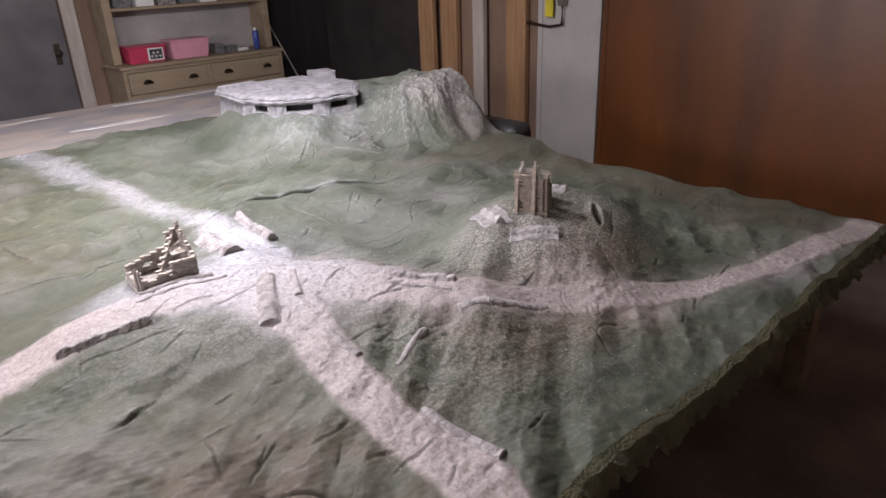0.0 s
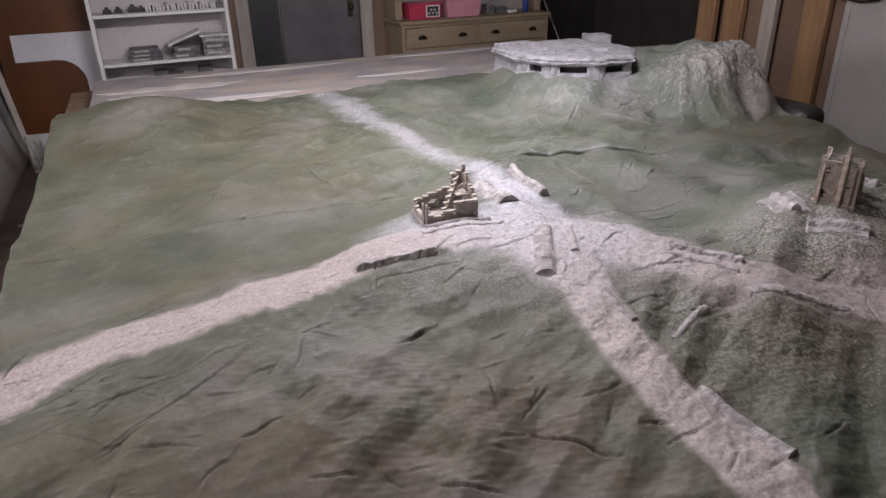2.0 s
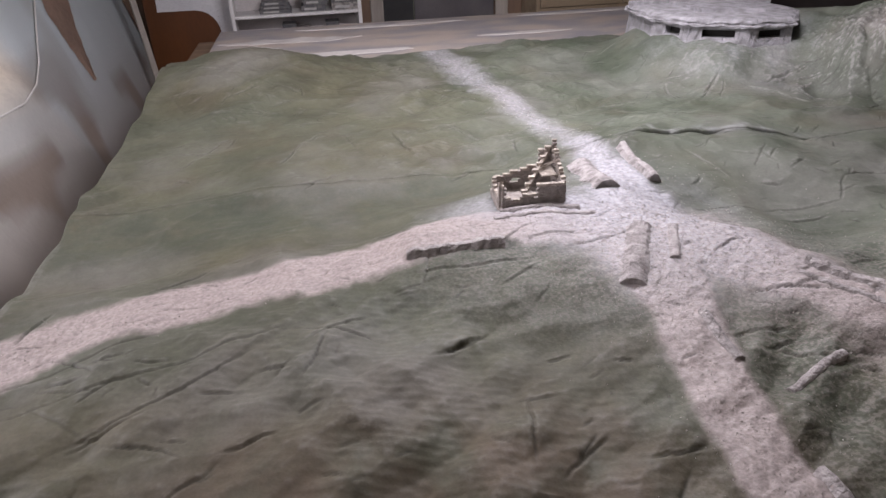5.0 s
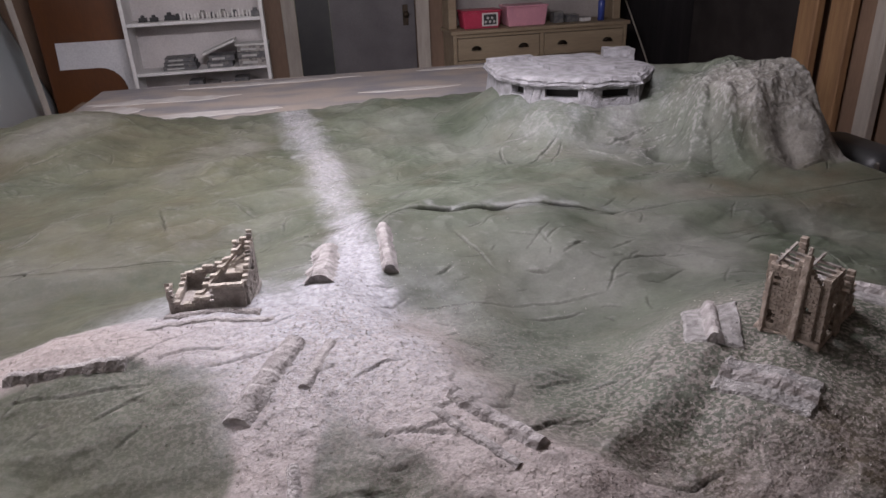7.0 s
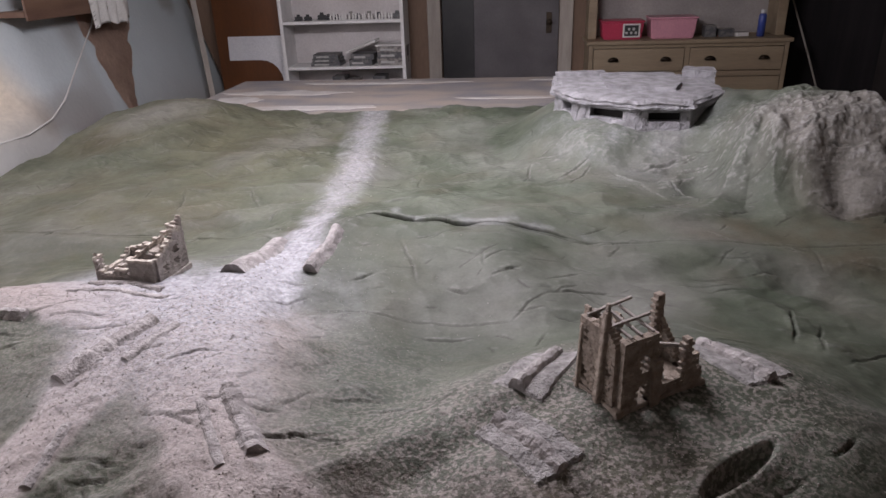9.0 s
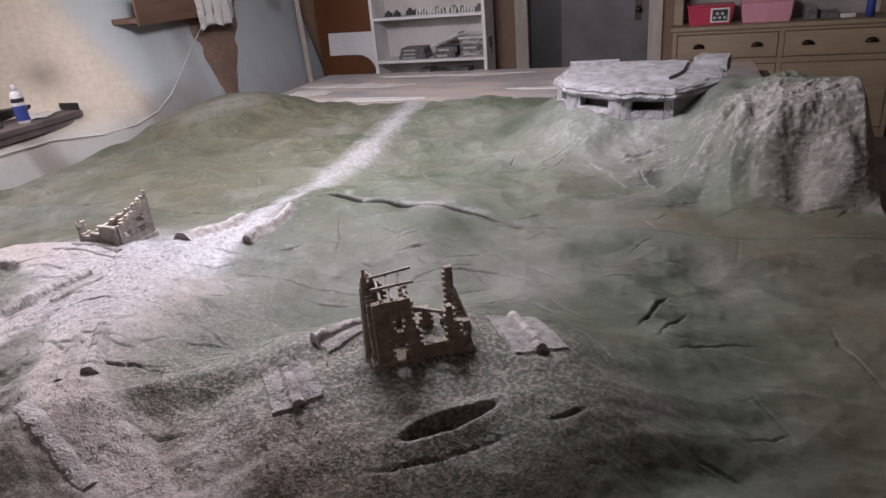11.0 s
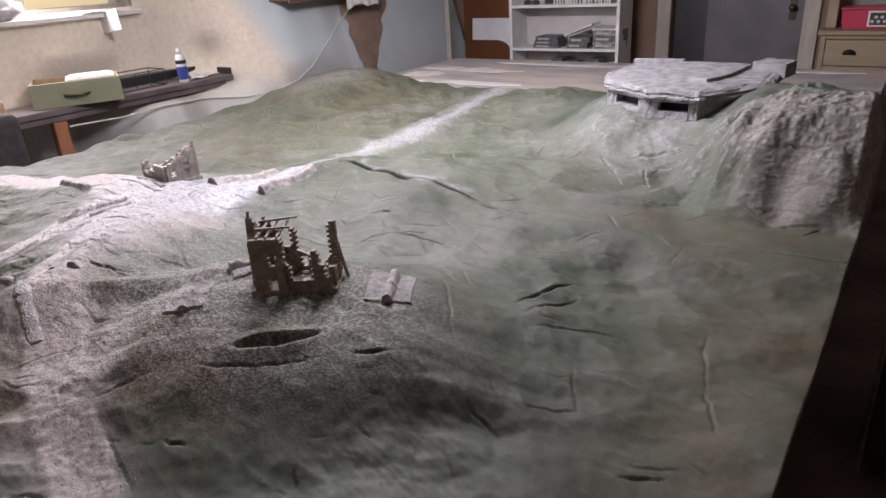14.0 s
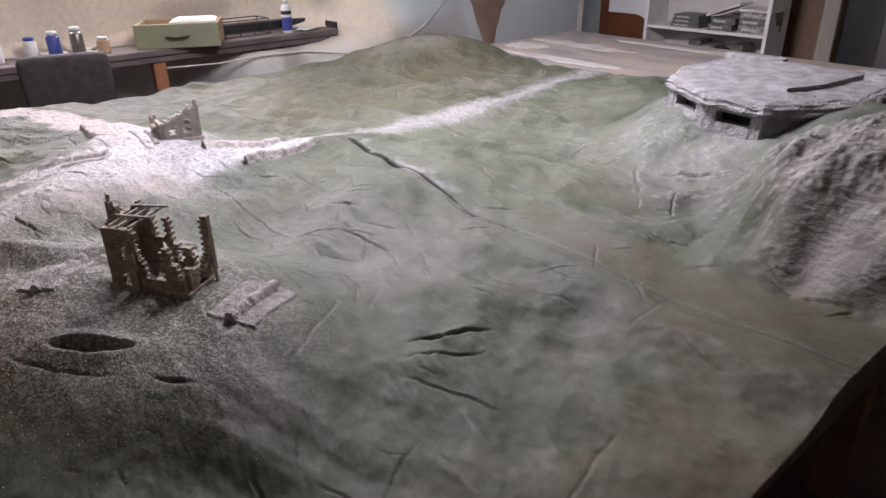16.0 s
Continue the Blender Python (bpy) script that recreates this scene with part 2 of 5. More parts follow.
def hump(x, y, cx, cy, rx, ry, turn=0.0, power=2.0):
    """A rounded hill of height 1; a higher power gives a flatter top."""
    c, s = math.cos(radians(turn)), math.sin(radians(turn))
    u, v = ((x - cx) * c + (y - cy) * s) / rx, (-(x - cx) * s + (y - cy) * c) / ry
    return np.exp(-(u * u + v * v) ** (power / 2))


def track(x, y, line):
    """How deep inside a winding strip a place lies: 1 in the middle, 0 at its edge, below 0 outside."""
    best = np.full(np.shape(x), -9.0)
    for (ax, ay, aw), (bx, by, bw) in zip(line, line[1:]):
        t = np.clip(((x - ax) * (bx - ax) + (y - ay) * (by - ay)) / ((bx - ax) ** 2 + (by - ay) ** 2), 0, 1)
        d = np.hypot(x - ax - t * (bx - ax), y - ay - t * (by - ay))
        best = np.maximum(best, 1 - d / (aw + t * (bw - aw)))
    return best


ROAD_LEFT = [(-0.64, 1.20, 0.10), (-0.49, 1.264, 0.10), (-0.391, 1.328, 0.10), (-0.111, 1.385, 0.10), (0.156, 1.40, 0.105), (0.331, 1.43, 0.09), (0.534, 1.44, 0.10), (0.8, 1.40, 0.14)]
ROAD_FRONT = [(0.88, 1.35, 0.14), (0.815, 1.205, 0.10), (0.80, 1.04, 0.07), (0.772, 0.867, 0.068), (0.759, 0.681, 0.058), (0.78, 0.508, 0.07), (0.76, 0.40, 0.07), (0.74, 0.30, 0.07)]
ROAD_RIGHT = [(0.93, 1.28, 0.13), (1.03, 1.09, 0.09), (1.13, 0.935, 0.085), (1.25, 0.85, 0.08), (1.40, 0.77, 0.075), (1.588, 0.675, 0.065), (1.798, 0.60, 0.06), (2.015, 0.535, 0.055), (2.29, 0.475, 0.06), (2.59, 0.405, 0.065), (2.85, 0.36, 0.07)]
ROAD_BACK = [(0.80, 3.76, 0.11), (0.87, 3.15, 0.11), (0.94, 2.65, 0.085), (0.955, 2.26, 0.09), (0.985, 2.0, 0.075), (0.974, 1.77, 0.08), (0.93, 1.545, 0.10), (0.90, 1.40, 0.13)]
# swells and dips of the sculpted board: middle, radius, height
SWELLS = [(1.1, 1.0, 0.42, 0.072), (1.9, 1.5, 0.3, 0.037), (1.7, 0.7, 0.3, -0.032), (1.8, 2.0, 0.16, -0.048), (0.2, 1.6, 0.42, 0.03), (1.2, 0.9, 0.16, 0.052),
          (0.6, 2.7, 0.42, 0.029), (1.6, 1.7, 0.16, 0.063), (2.3, 1.4, 0.3, 0.018), (1.1, 1.5, 0.16, -0.035), (2.4, 2.0, 0.22, -0.02), (1.8, 2.5, 0.22, 0.023),
          (1.0, 1.9, 0.22, 0.024), (-0.1, 1.2, 0.22, 0.038), (0.5, 1.0, 0.22, -0.025), (1.4, 2.0, 0.16, -0.02), (1.3, 3.4, 0.42, 0.023),
          (0.5, 1.4, 0.16, 0.03), (2.2, 1.2, 0.16, 0.029), (2.1, 1.7, 0.22, 0.033), (1.0, 1.2, 0.22, 0.028), (2.05, 2.66, 0.17, -0.040)]


def crumple(x, y, size, seed, folds=5):
    """Sharp-edged facets like crumpled paper, between -0.5 and 0.5."""
    r = np.random.default_rng(seed)
    wx, wy = x + 0.6 * size * value_noise(x, y, size * 1.7, seed + 1), y + 0.6 * size * value_noise(x, y, size * 1.7, seed + 2)
    total = np.zeros(np.shape(x))
    for k in range(folds):
        a, lam, ph = r.uniform(0, math.pi), size * r.uniform(0.7, 1.8), r.random()
        total = total + np.abs(((wx * math.cos(a) + wy * math.sin(a)) / lam + ph) % 1.0 - 0.5) * 2 - 0.5
    return total / folds


SEAM = 2.0


def seam_wave(x):
    """How far the joint between the boards strays from its line."""
    return 0.009 * value_noise(x, x * 0, 0.09, 44) * (1 - smooth(x, 1.75, 1.85)) * (0.3 + 0.7 * smooth(x, 0.85, 1.05)) + 0.03 * smooth(x, 1.72, 1.95)


def ground(x, y, fine=True):
    """Height of the modelled landscape above the floor."""
    x, y = np.asarray(x, float), np.asarray(y, float)
    wave = seam_wave(x)
    back = smooth(y, SEAM + wave - 0.004, SEAM + wave + 0.004)
    front = 0.706 + 0.052 * smooth(-x, -1.5, -0.3)
    front = front + 0.088 * hump(x, y, 0.83, 1.50, 0.50, 0.50, 0, 3.0)
    front = front + 0.140 * hump(x, y, 1.78, 1.08, 0.42, 0.335, 18, 3.6)
    front = front + 0.030 * hump(x, y, 0.22, 1.03, 0.35, 0.25, 0, 2)
    front = front + 0.035 * hump(x, y, 1.55, 0.68, 0.5, 0.20, 0, 2)
    front = front - 0.045 * smooth(0.88 - y, 0, 0.45) * smooth(0.80 - x, 0, 0.3)
    rear = 0.760 + 0.030 * smooth(y, 2.7, 3.6) + 0.012 * smooth(x, 1.6, 2.3)
    rear = rear + 0.135 * hump(x, y, -0.18, 3.42, 0.40, 0.40, 0, 2.2) + 0.03 * hump(x, y, 0.15, 2.35, 0.45, 0.22)
    rear = rear + 0.172 * hump(x, y, 2.07, 3.05, 0.475, 0.44, -12, 5.5) + 0.06 * hump(x, y, 2.42, 2.98, 0.13, 0.22, 0, 3) + 0.03 * hump(x, y, 1.9, 2.75, 0.5, 0.3, -12)
    rear = rear + 0.035 * hump(x, y, 1.45, 3.5, 0.5, 0.3)
    ridge = 0.085 * hump(x, y, 1.38, 2.02, 0.42, 0.30, 0, 2.4)
    lip = 0.001 + 0.008 * smooth(x, 1.04, 1.16) * (1 - smooth(x, 1.66, 1.82)) * (1 + 0.8 * value_noise(x, x * 0, 0.13, 45)) + 0.003 * smooth(0.85 - x, 0, 0.25)
    front = front + (rear - lip - front) * smooth(y, SEAM - 0.38 + 0.18 * smooth(x, 1.6, 2.2), SEAM)
    front = front - 0.022 * smooth(y, 1.52, 1.62) * (1 - smooth(y, 1.88, 1.99)) * smooth(0.70 - x, 0, 0.3)
    z = front * (1 - back) + rear * back + ridge
    for cx, cy, r, h in SWELLS:
        z = z + h * hump(x, y, cx, cy, r, r)
    # the steep bluff beside the bunker
    foot = 2.205 + 0.035 * value_noise(x, y, 0.12, 37) + 0.11 * smooth(2.46 - x, 0, 0.34)
    bluff = smooth(y, foot, foot + 0.29) * smooth(x, 2.16, 2.46) * (1 - 0.75 * smooth(y, 2.85, 3.3)) * (1 - 0.5 * smooth(x, 2.745, 2.80))
    top = 1.030 + 0.040 * hump(x, y, 2.62, 2.62, 0.20, 0.2, 0, 3) - 0.03 * hump(x, y, 2.45, 2.70, 0.04, 0.2)
    z = z + np.maximum(top - z, 0) * bluff
    z = z + 0.040 * hump(x, y, 2.66, 2.315, 0.08, 0.075, 20, 4) + 0.016 * hump(x, y, 2.52, 2.36, 0.06, 0.11, -12, 3)
    plain = z
    if fine:
        z = z + 0.022 * value_noise(x, y, 0.33, 1) + 0.040 * (0.25 - np.abs(value_noise(x + 0.08 * value_noise(x, y, 0.2, 35), y * 1.2, 0.30, 34))) + 0.015 * value_noise(x, y, 0.14, 2) * (1 - 0.5 * smooth(x, 2.0, 2.4) * (1 - back))
        z = z + 0.012 * (0.25 - np.abs(value_noise(x * 0.8 + 0.3 * y, y * 1.3, 0.11, 12))) + 0.004 * (0.25 - np.abs(value_noise(x * 0.7, y * 1.5, 0.045, 3))) + 0.0016 * value_noise(x, y, 0.02, 4)
        face = bluff * (1 - smooth(y, 2.68, 2.86))
        z = z + (0.022 * value_noise(x, y, 0.09, 14) + 0.020 * (0.25 - np.abs(value_noise(x * 1.4 + 0.06 * value_noise(x, y, 0.1, 20), y * 0.6, 0.075, 15))) + 0.012 * value_noise(x, y, 0.030, 17) + 0.009 * value_noise(x * 0.7, y, 0.011, 19) + 0.005 * value_noise(x, y, 0.0065, 13)) * face
        # folds fanning out from the crest down the shoulder
        fan, reach = np.arctan2(y - 2.66, x - 2.44), np.hypot(x - 2.44, y - 2.66)
        fold = np.abs((fan * 2.3 + 0.5 * value_noise(x, y, 0.12, 18)) % 1.0 - 0.5) * 2 - 0.5
        z = z + 0.026 * fold * smooth(reach, 0.06, 0.16) * (1 - smooth(reach, 0.34, 0.48)) * smooth(2.50 - x, 0, 0.10) * smooth(2.62 - y, 0, 0.10)
        paved = smooth(np.maximum(np.maximum(track(x, y, ROAD_LEFT), track(x, y, ROAD_FRONT)), np.maximum(track(x, y, ROAD_RIGHT), track(x, y, ROAD_BACK))), -0.3, 0.2)
        # crumpled paper skin, stronger in some places than in others
        rough = smooth(value_noise(x, y, 0.34, 41), -0.25, 0.30) * (1 - 0.75 * smooth(x, 2.15, 2.45) * (1 - back) * smooth(y, 1.2, 1.5))
        calm = smooth(0.75 - x, 0, 0.3) * hump(x, y, 0.1, 1.80, 1.2, 0.16, 0, 4)
        z = z + (0.024 * crumple(x, y, 0.17, 42, 3) + 0.017 * crumple(x, y * 1.4, 0.085, 47, 3) + 0.0022 * crumple(x, y * 1.3, 0.028, 52, 3)) * (0.25 + 0.9 * rough) * (1 - 0.85 * calm) * (1 - 0.7 * paved)
        knoll = hump(x, y, 2.04, 2.70, 0.50, 0.24, -10, 4)
        z = z + (0.024 * crumple(x, y, 0.14, 57, 3) + 0.008 * crumple(x, y, 0.06, 58, 3)) * knoll * (1 - bluff)
        grit = np.maximum(np.maximum(track(x, y, ROAD_LEFT), track(x, y, ROAD_FRONT)), np.maximum(track(x, y, ROAD_RIGHT), track(x, y, ROAD_BACK)))
        z = z + 0.004 * smooth(grit, -0.1, 0.3) + 0.003 * value_noise(x, y, 0.011, 9) * smooth(grit, -0.2, 0.3)
    flat = smooth(x, 1.78, 1.98) * smooth(y, 1.92, 1.98) * (1 - smooth(y, 2.16, 2.23))
    z = z + (plain - z) * 0.75 * flat
    # the gap between the two boards
    z = z - 0.0065 * np.exp(-((y - SEAM - wave + 0.004 - 0.004 * value_noise(x, x * 0, 0.04, 6)) / 0.0036) ** 2) * (0.05 + 0.95 * smooth(x, 0.85, 1.1) * (1 - 0.35 * smooth(x, 1.8, 2.1)))
    # the dug trench in front of the tall ruin
    z = z + 0.010 * hump(x, y, 1.898, 0.981, 0.112, 0.036, 40, 4) - 0.034 * hump(x, y, 1.898, 0.981, 0.078, 0.0145, 40, 8)
    return np.maximum(z, 0.696)


def height(x, y):
    return float(ground(np.array([x]), np.array([y]))[0])


X0, X1, Y0, Y1 = -0.60, 2.790, 0.34, 3.76
STEP = 0.0036
xs, ys = np.arange(X0, X1 + 1e-6, STEP), np.arange(Y0, Y1 + 1e-6, STEP)
GX, GY = np.meshgrid(xs, ys, indexing="ij")
GX = GX + 0.05 * (GY - Y0) / (Y1 - Y0) * (X1 - GX) / (X1 - X0)
GZ = ground(GX, GY)
# paper creases pressed into the surface, with their shade put in as dark colour
CRACK_SHADE = np.zeros(np.shape(GZ))


def press(cx, cy, ang, length, depth, bend, wide=0.0022, shade_amount=1.0):
    dx, dy = math.cos(ang), math.sin(ang)
    i0, i1 = np.searchsorted(xs, (cx - 0.7 * length - 0.06, cx + 0.7 * length + 0.03))
    j0, j1 = np.searchsorted(ys, (cy - 0.7 * length - 0.05, cy + 0.7 * length + 0.05))
    gx, gy = GX[i0:i1, j0:j1], GY[i0:i1, j0:j1]
    if gx.size == 0:
        return
    u = (gx - cx) * dx + (gy - cy) * dy
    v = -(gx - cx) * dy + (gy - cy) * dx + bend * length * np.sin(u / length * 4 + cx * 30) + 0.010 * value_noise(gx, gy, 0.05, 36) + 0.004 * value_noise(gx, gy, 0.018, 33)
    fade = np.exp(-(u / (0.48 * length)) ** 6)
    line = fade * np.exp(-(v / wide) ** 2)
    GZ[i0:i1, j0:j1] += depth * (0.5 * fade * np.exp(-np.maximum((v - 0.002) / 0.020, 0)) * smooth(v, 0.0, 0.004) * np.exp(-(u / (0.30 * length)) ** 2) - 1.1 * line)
    CRACK_SHADE[i0:i1, j0:j1] = np.maximum(CRACK_SHADE[i0:i1, j0:j1], line * shade_amount)


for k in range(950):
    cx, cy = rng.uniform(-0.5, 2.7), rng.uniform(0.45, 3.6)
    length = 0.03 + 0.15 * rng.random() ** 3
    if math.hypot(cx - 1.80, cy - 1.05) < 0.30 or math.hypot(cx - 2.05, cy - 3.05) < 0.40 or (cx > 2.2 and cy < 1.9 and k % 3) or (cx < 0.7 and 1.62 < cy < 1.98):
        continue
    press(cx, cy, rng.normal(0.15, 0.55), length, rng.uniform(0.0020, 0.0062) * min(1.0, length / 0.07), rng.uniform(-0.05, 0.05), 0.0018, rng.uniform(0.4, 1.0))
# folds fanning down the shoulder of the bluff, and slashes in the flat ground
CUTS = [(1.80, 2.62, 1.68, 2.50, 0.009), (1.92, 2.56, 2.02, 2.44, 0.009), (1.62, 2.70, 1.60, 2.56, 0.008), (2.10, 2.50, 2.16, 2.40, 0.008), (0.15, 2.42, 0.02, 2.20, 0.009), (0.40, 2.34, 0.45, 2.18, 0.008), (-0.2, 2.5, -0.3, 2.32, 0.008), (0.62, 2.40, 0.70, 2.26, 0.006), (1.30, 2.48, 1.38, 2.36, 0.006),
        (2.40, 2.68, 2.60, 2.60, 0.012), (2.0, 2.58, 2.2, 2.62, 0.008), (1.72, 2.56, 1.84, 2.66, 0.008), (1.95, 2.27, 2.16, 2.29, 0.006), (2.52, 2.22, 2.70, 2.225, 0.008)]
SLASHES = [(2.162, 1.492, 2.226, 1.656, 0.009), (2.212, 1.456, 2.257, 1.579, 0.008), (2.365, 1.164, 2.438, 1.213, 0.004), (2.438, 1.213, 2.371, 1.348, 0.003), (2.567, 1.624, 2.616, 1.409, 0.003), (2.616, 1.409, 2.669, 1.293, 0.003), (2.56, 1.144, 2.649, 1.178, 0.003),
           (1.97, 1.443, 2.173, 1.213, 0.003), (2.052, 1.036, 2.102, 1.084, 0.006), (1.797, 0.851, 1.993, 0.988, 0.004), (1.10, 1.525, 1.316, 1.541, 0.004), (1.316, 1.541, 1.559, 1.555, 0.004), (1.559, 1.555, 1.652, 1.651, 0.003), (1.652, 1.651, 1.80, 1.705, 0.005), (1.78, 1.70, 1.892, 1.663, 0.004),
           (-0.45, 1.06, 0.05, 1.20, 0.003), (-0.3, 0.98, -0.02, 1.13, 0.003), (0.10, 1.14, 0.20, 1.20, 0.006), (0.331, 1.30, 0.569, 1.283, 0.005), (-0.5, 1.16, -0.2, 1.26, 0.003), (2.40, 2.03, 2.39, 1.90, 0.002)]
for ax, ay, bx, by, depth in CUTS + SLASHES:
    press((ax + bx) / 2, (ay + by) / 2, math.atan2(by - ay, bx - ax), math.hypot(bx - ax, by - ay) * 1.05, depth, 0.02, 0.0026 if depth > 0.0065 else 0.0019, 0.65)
# raised edges get pale highlights put into the colour, dry-brush fashion
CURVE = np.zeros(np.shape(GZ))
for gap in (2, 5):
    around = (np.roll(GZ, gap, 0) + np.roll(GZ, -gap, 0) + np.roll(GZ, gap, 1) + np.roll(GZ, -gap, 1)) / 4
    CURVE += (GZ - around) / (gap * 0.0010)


def grid_mesh(name, gx, gy, gz):
    nx, ny = gx.shape
    co = np.stack([gx, gy, gz], -1).reshape(-1, 3)
    i = np.arange(nx * ny).reshape(nx, ny)
    quads = np.stack([i[:-1, :-1], i[1:, :-1], i[1:, 1:], i[:-1, 1:]], -1).reshape(-1, 4)
    me = bpy.data.meshes.new(name)
    me.vertices.add(len(co))
    me.vertices.foreach_set("co", co.astype(np.float32).ravel())
    me.loops.add(quads.size)
    me.loops.foreach_set("vertex_index", quads.astype(np.int32).ravel())
    me.polygons.add(len(quads))
    me.polygons.foreach_set("loop_start", np.arange(0, quads.size, 4, dtype=np.int32))
    me.polygons.foreach_set("loop_total", np.full(len(quads), 4, dtype=np.int32))
    me.update(calc_edges=True)
    me.validate()
    me.shade_smooth()
    return me


def mask(me, name, values):
    a = me.attributes.new(name, "FLOAT", "POINT")
    a.data.foreach_set("value", np.clip(values, 0, 1).astype(np.float32).ravel())


def skirted(gx, gy, gz, low):
    """The same grid with its rim turned down to the table."""
    for axis in (0, 1):
        gx = np.concatenate([gx.take([0], axis), gx, gx.take([-1], axis)], axis)
        gy = np.concatenate([gy.take([0], axis), gy, gy.take([-1], axis)], axis)
        rim = np.full_like(gz.take([0], axis), low)
        gz = np.concatenate([rim, gz, rim], axis)
    return gx, gy, gz


def paint_masks(me, x, y, crack_shade, curve):
    # shade of the gap between the boards goes into the same dark mask
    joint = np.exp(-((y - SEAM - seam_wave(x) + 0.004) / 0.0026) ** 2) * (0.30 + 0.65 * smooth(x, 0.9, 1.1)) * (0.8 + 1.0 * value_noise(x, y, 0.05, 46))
    mask(me, "crack_shade", np.maximum(crack_shade, joint))
    wob = 0.35 * value_noise(x, y, 0.06, 21) + 0.25 * value_noise(x, y, 0.02, 22)
    pink = np.maximum(np.maximum(track(x, y, ROAD_LEFT), track(x, y, ROAD_FRONT)), track(x, y, ROAD_RIGHT))
    road = np.maximum(smooth(pink + 0.6 * wob, -0.08, 0.30), 0.75 * smooth(track(x, y, ROAD_RIGHT) + 1.3 * wob + 1.6 * value_noise(x, y, 0.16, 28), -1.3, 0.6) * (1 - 0.6 * smooth(x, 1.5, 1.9)))
    white = smooth(track(x, y, ROAD_BACK) + wob, -0.15, 0.95)
    mask(me, "road", road)
    pale = 0.85 * hump(x, y, 0.93, 1.45, 0.33, 0.38, 0, 3) * (0.25 + 0.75 * smooth(np.maximum(pink, track(x, y, ROAD_BACK)) + wob, -0.5, 0.3)) + 0.8 * white * (1 - 0.35 * smooth(y, 1.95, 2.15))
    pale = pale + 0.28 * hump(x, y, 2.03, 2.80, 0.42, 0.30, -15, 3) * (0.55 + 0.8 * value_noise(x, y, 0.05, 23))
    pale = pale + 0.5 * hump(x, y, 0.62, 1.58, 0.20, 0.12, 0, 4)
    pale = pale + 0.30 * np.exp(-((y - SEAM - 0.018) / 0.028) ** 2) * smooth(x, 0.9, 1.2) * (1 - smooth(x, 1.7, 1.85)) * smooth(value_noise(x, y, 0.035, 38), -0.1, 0.3)
    mask(me, "pale", pale + 0.35 * wob * (pale > 0.1))
    grit = 0.04 + 0.9 * hump(x, y, 1.74, 1.06, 0.42, 0.26, 18, 4) + 0.35 * hump(x, y, 1.1, 1.2, 0.4, 0.3, 0, 4) + 0.3 * hump(x, y, 0.75, 1.3, 0.4, 0.25, 0, 4) + 0.4 * hump(x, y, 1.2, 0.75, 0.45, 0.3, 0, 3)
    mask(me, "grit", grit + 0.22 * road + 0.25 * white)
    rock = smooth(x - 0.45 * (2.4 - y) + 0.06 * value_noise(x, y, 0.1, 30), 2.34, 2.50) * smooth(y + 0.03 * value_noise(x, y, 0.08, 31), 2.20, 2.25) * (1 - smooth(y + 0.12 * value_noise(x, y, 0.10, 32), 2.56, 2.70))
    mask(me, "rock", rock)
    shoulder = hump(x, y, 2.25, 2.48, 0.36, 0.26, 0, 4)
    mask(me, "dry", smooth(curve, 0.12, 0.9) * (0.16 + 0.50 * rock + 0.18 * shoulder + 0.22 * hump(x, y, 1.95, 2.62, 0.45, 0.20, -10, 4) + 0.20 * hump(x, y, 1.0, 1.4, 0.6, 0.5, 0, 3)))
    brown = 1.4 * hump(x, y, 0.12, 0.62, 0.56, 0.34, 0, 3) + 0.75 * hump(x, y, 1.45, 0.74, 0.40, 0.24, 0, 3) + 0.5 * hump(x, y, 0.35, 0.65, 0.25, 0.2) + 0.7 * hump(x, y, 1.75, 0.82, 0.35, 0.14, 15, 3) + 0.6 * smooth(x, 2.2, 2.7) * smooth(2.4 - y, 0, 0.5)
    brown = brown + 0.35 * smooth(x, 2.2, 2.5) * hump(x, y, 2.55, 2.35, 0.35, 0.14, 0, 4) + 0.45 * hump(x, y, 2.25, 2.12, 0.55, 0.1, 0, 4)
    # front edge moss, plus darker green over the right ground and left strip
    mask(me, "moss_and_dark", 1.0 * smooth(x, 0.75, 1.0) * (1 - smooth(y + 0.08 * value_noise(x, y, 0.1, 26), 0.40, 0.58)) * (1 - road) + 0.8 * hump(x, y, 2.15, 1.2, 0.42, 0.5, 0, 3) * (0.6 + 1.3 * value_noise(x, y, 0.22, 27)) + 0.8 * hump(x, y, 1.9, 0.70, 0.3, 0.12, 10, 3) + 0.55 * smooth(0.8 - x, 0, 0.3) * smooth(y, 1.66, 1.74) * (1 - smooth(y, 1.975, 1.985)))
    mask(me, "brown", brown + 0.6 * value_noise(x, y, 0.12, 24))
    olive = smooth(1.5 - x, 0, 1.4) * (0.55 + 0.6 * value_noise(x, y, 0.3, 25)) + 0.25
    mask(me, "olive", olive)


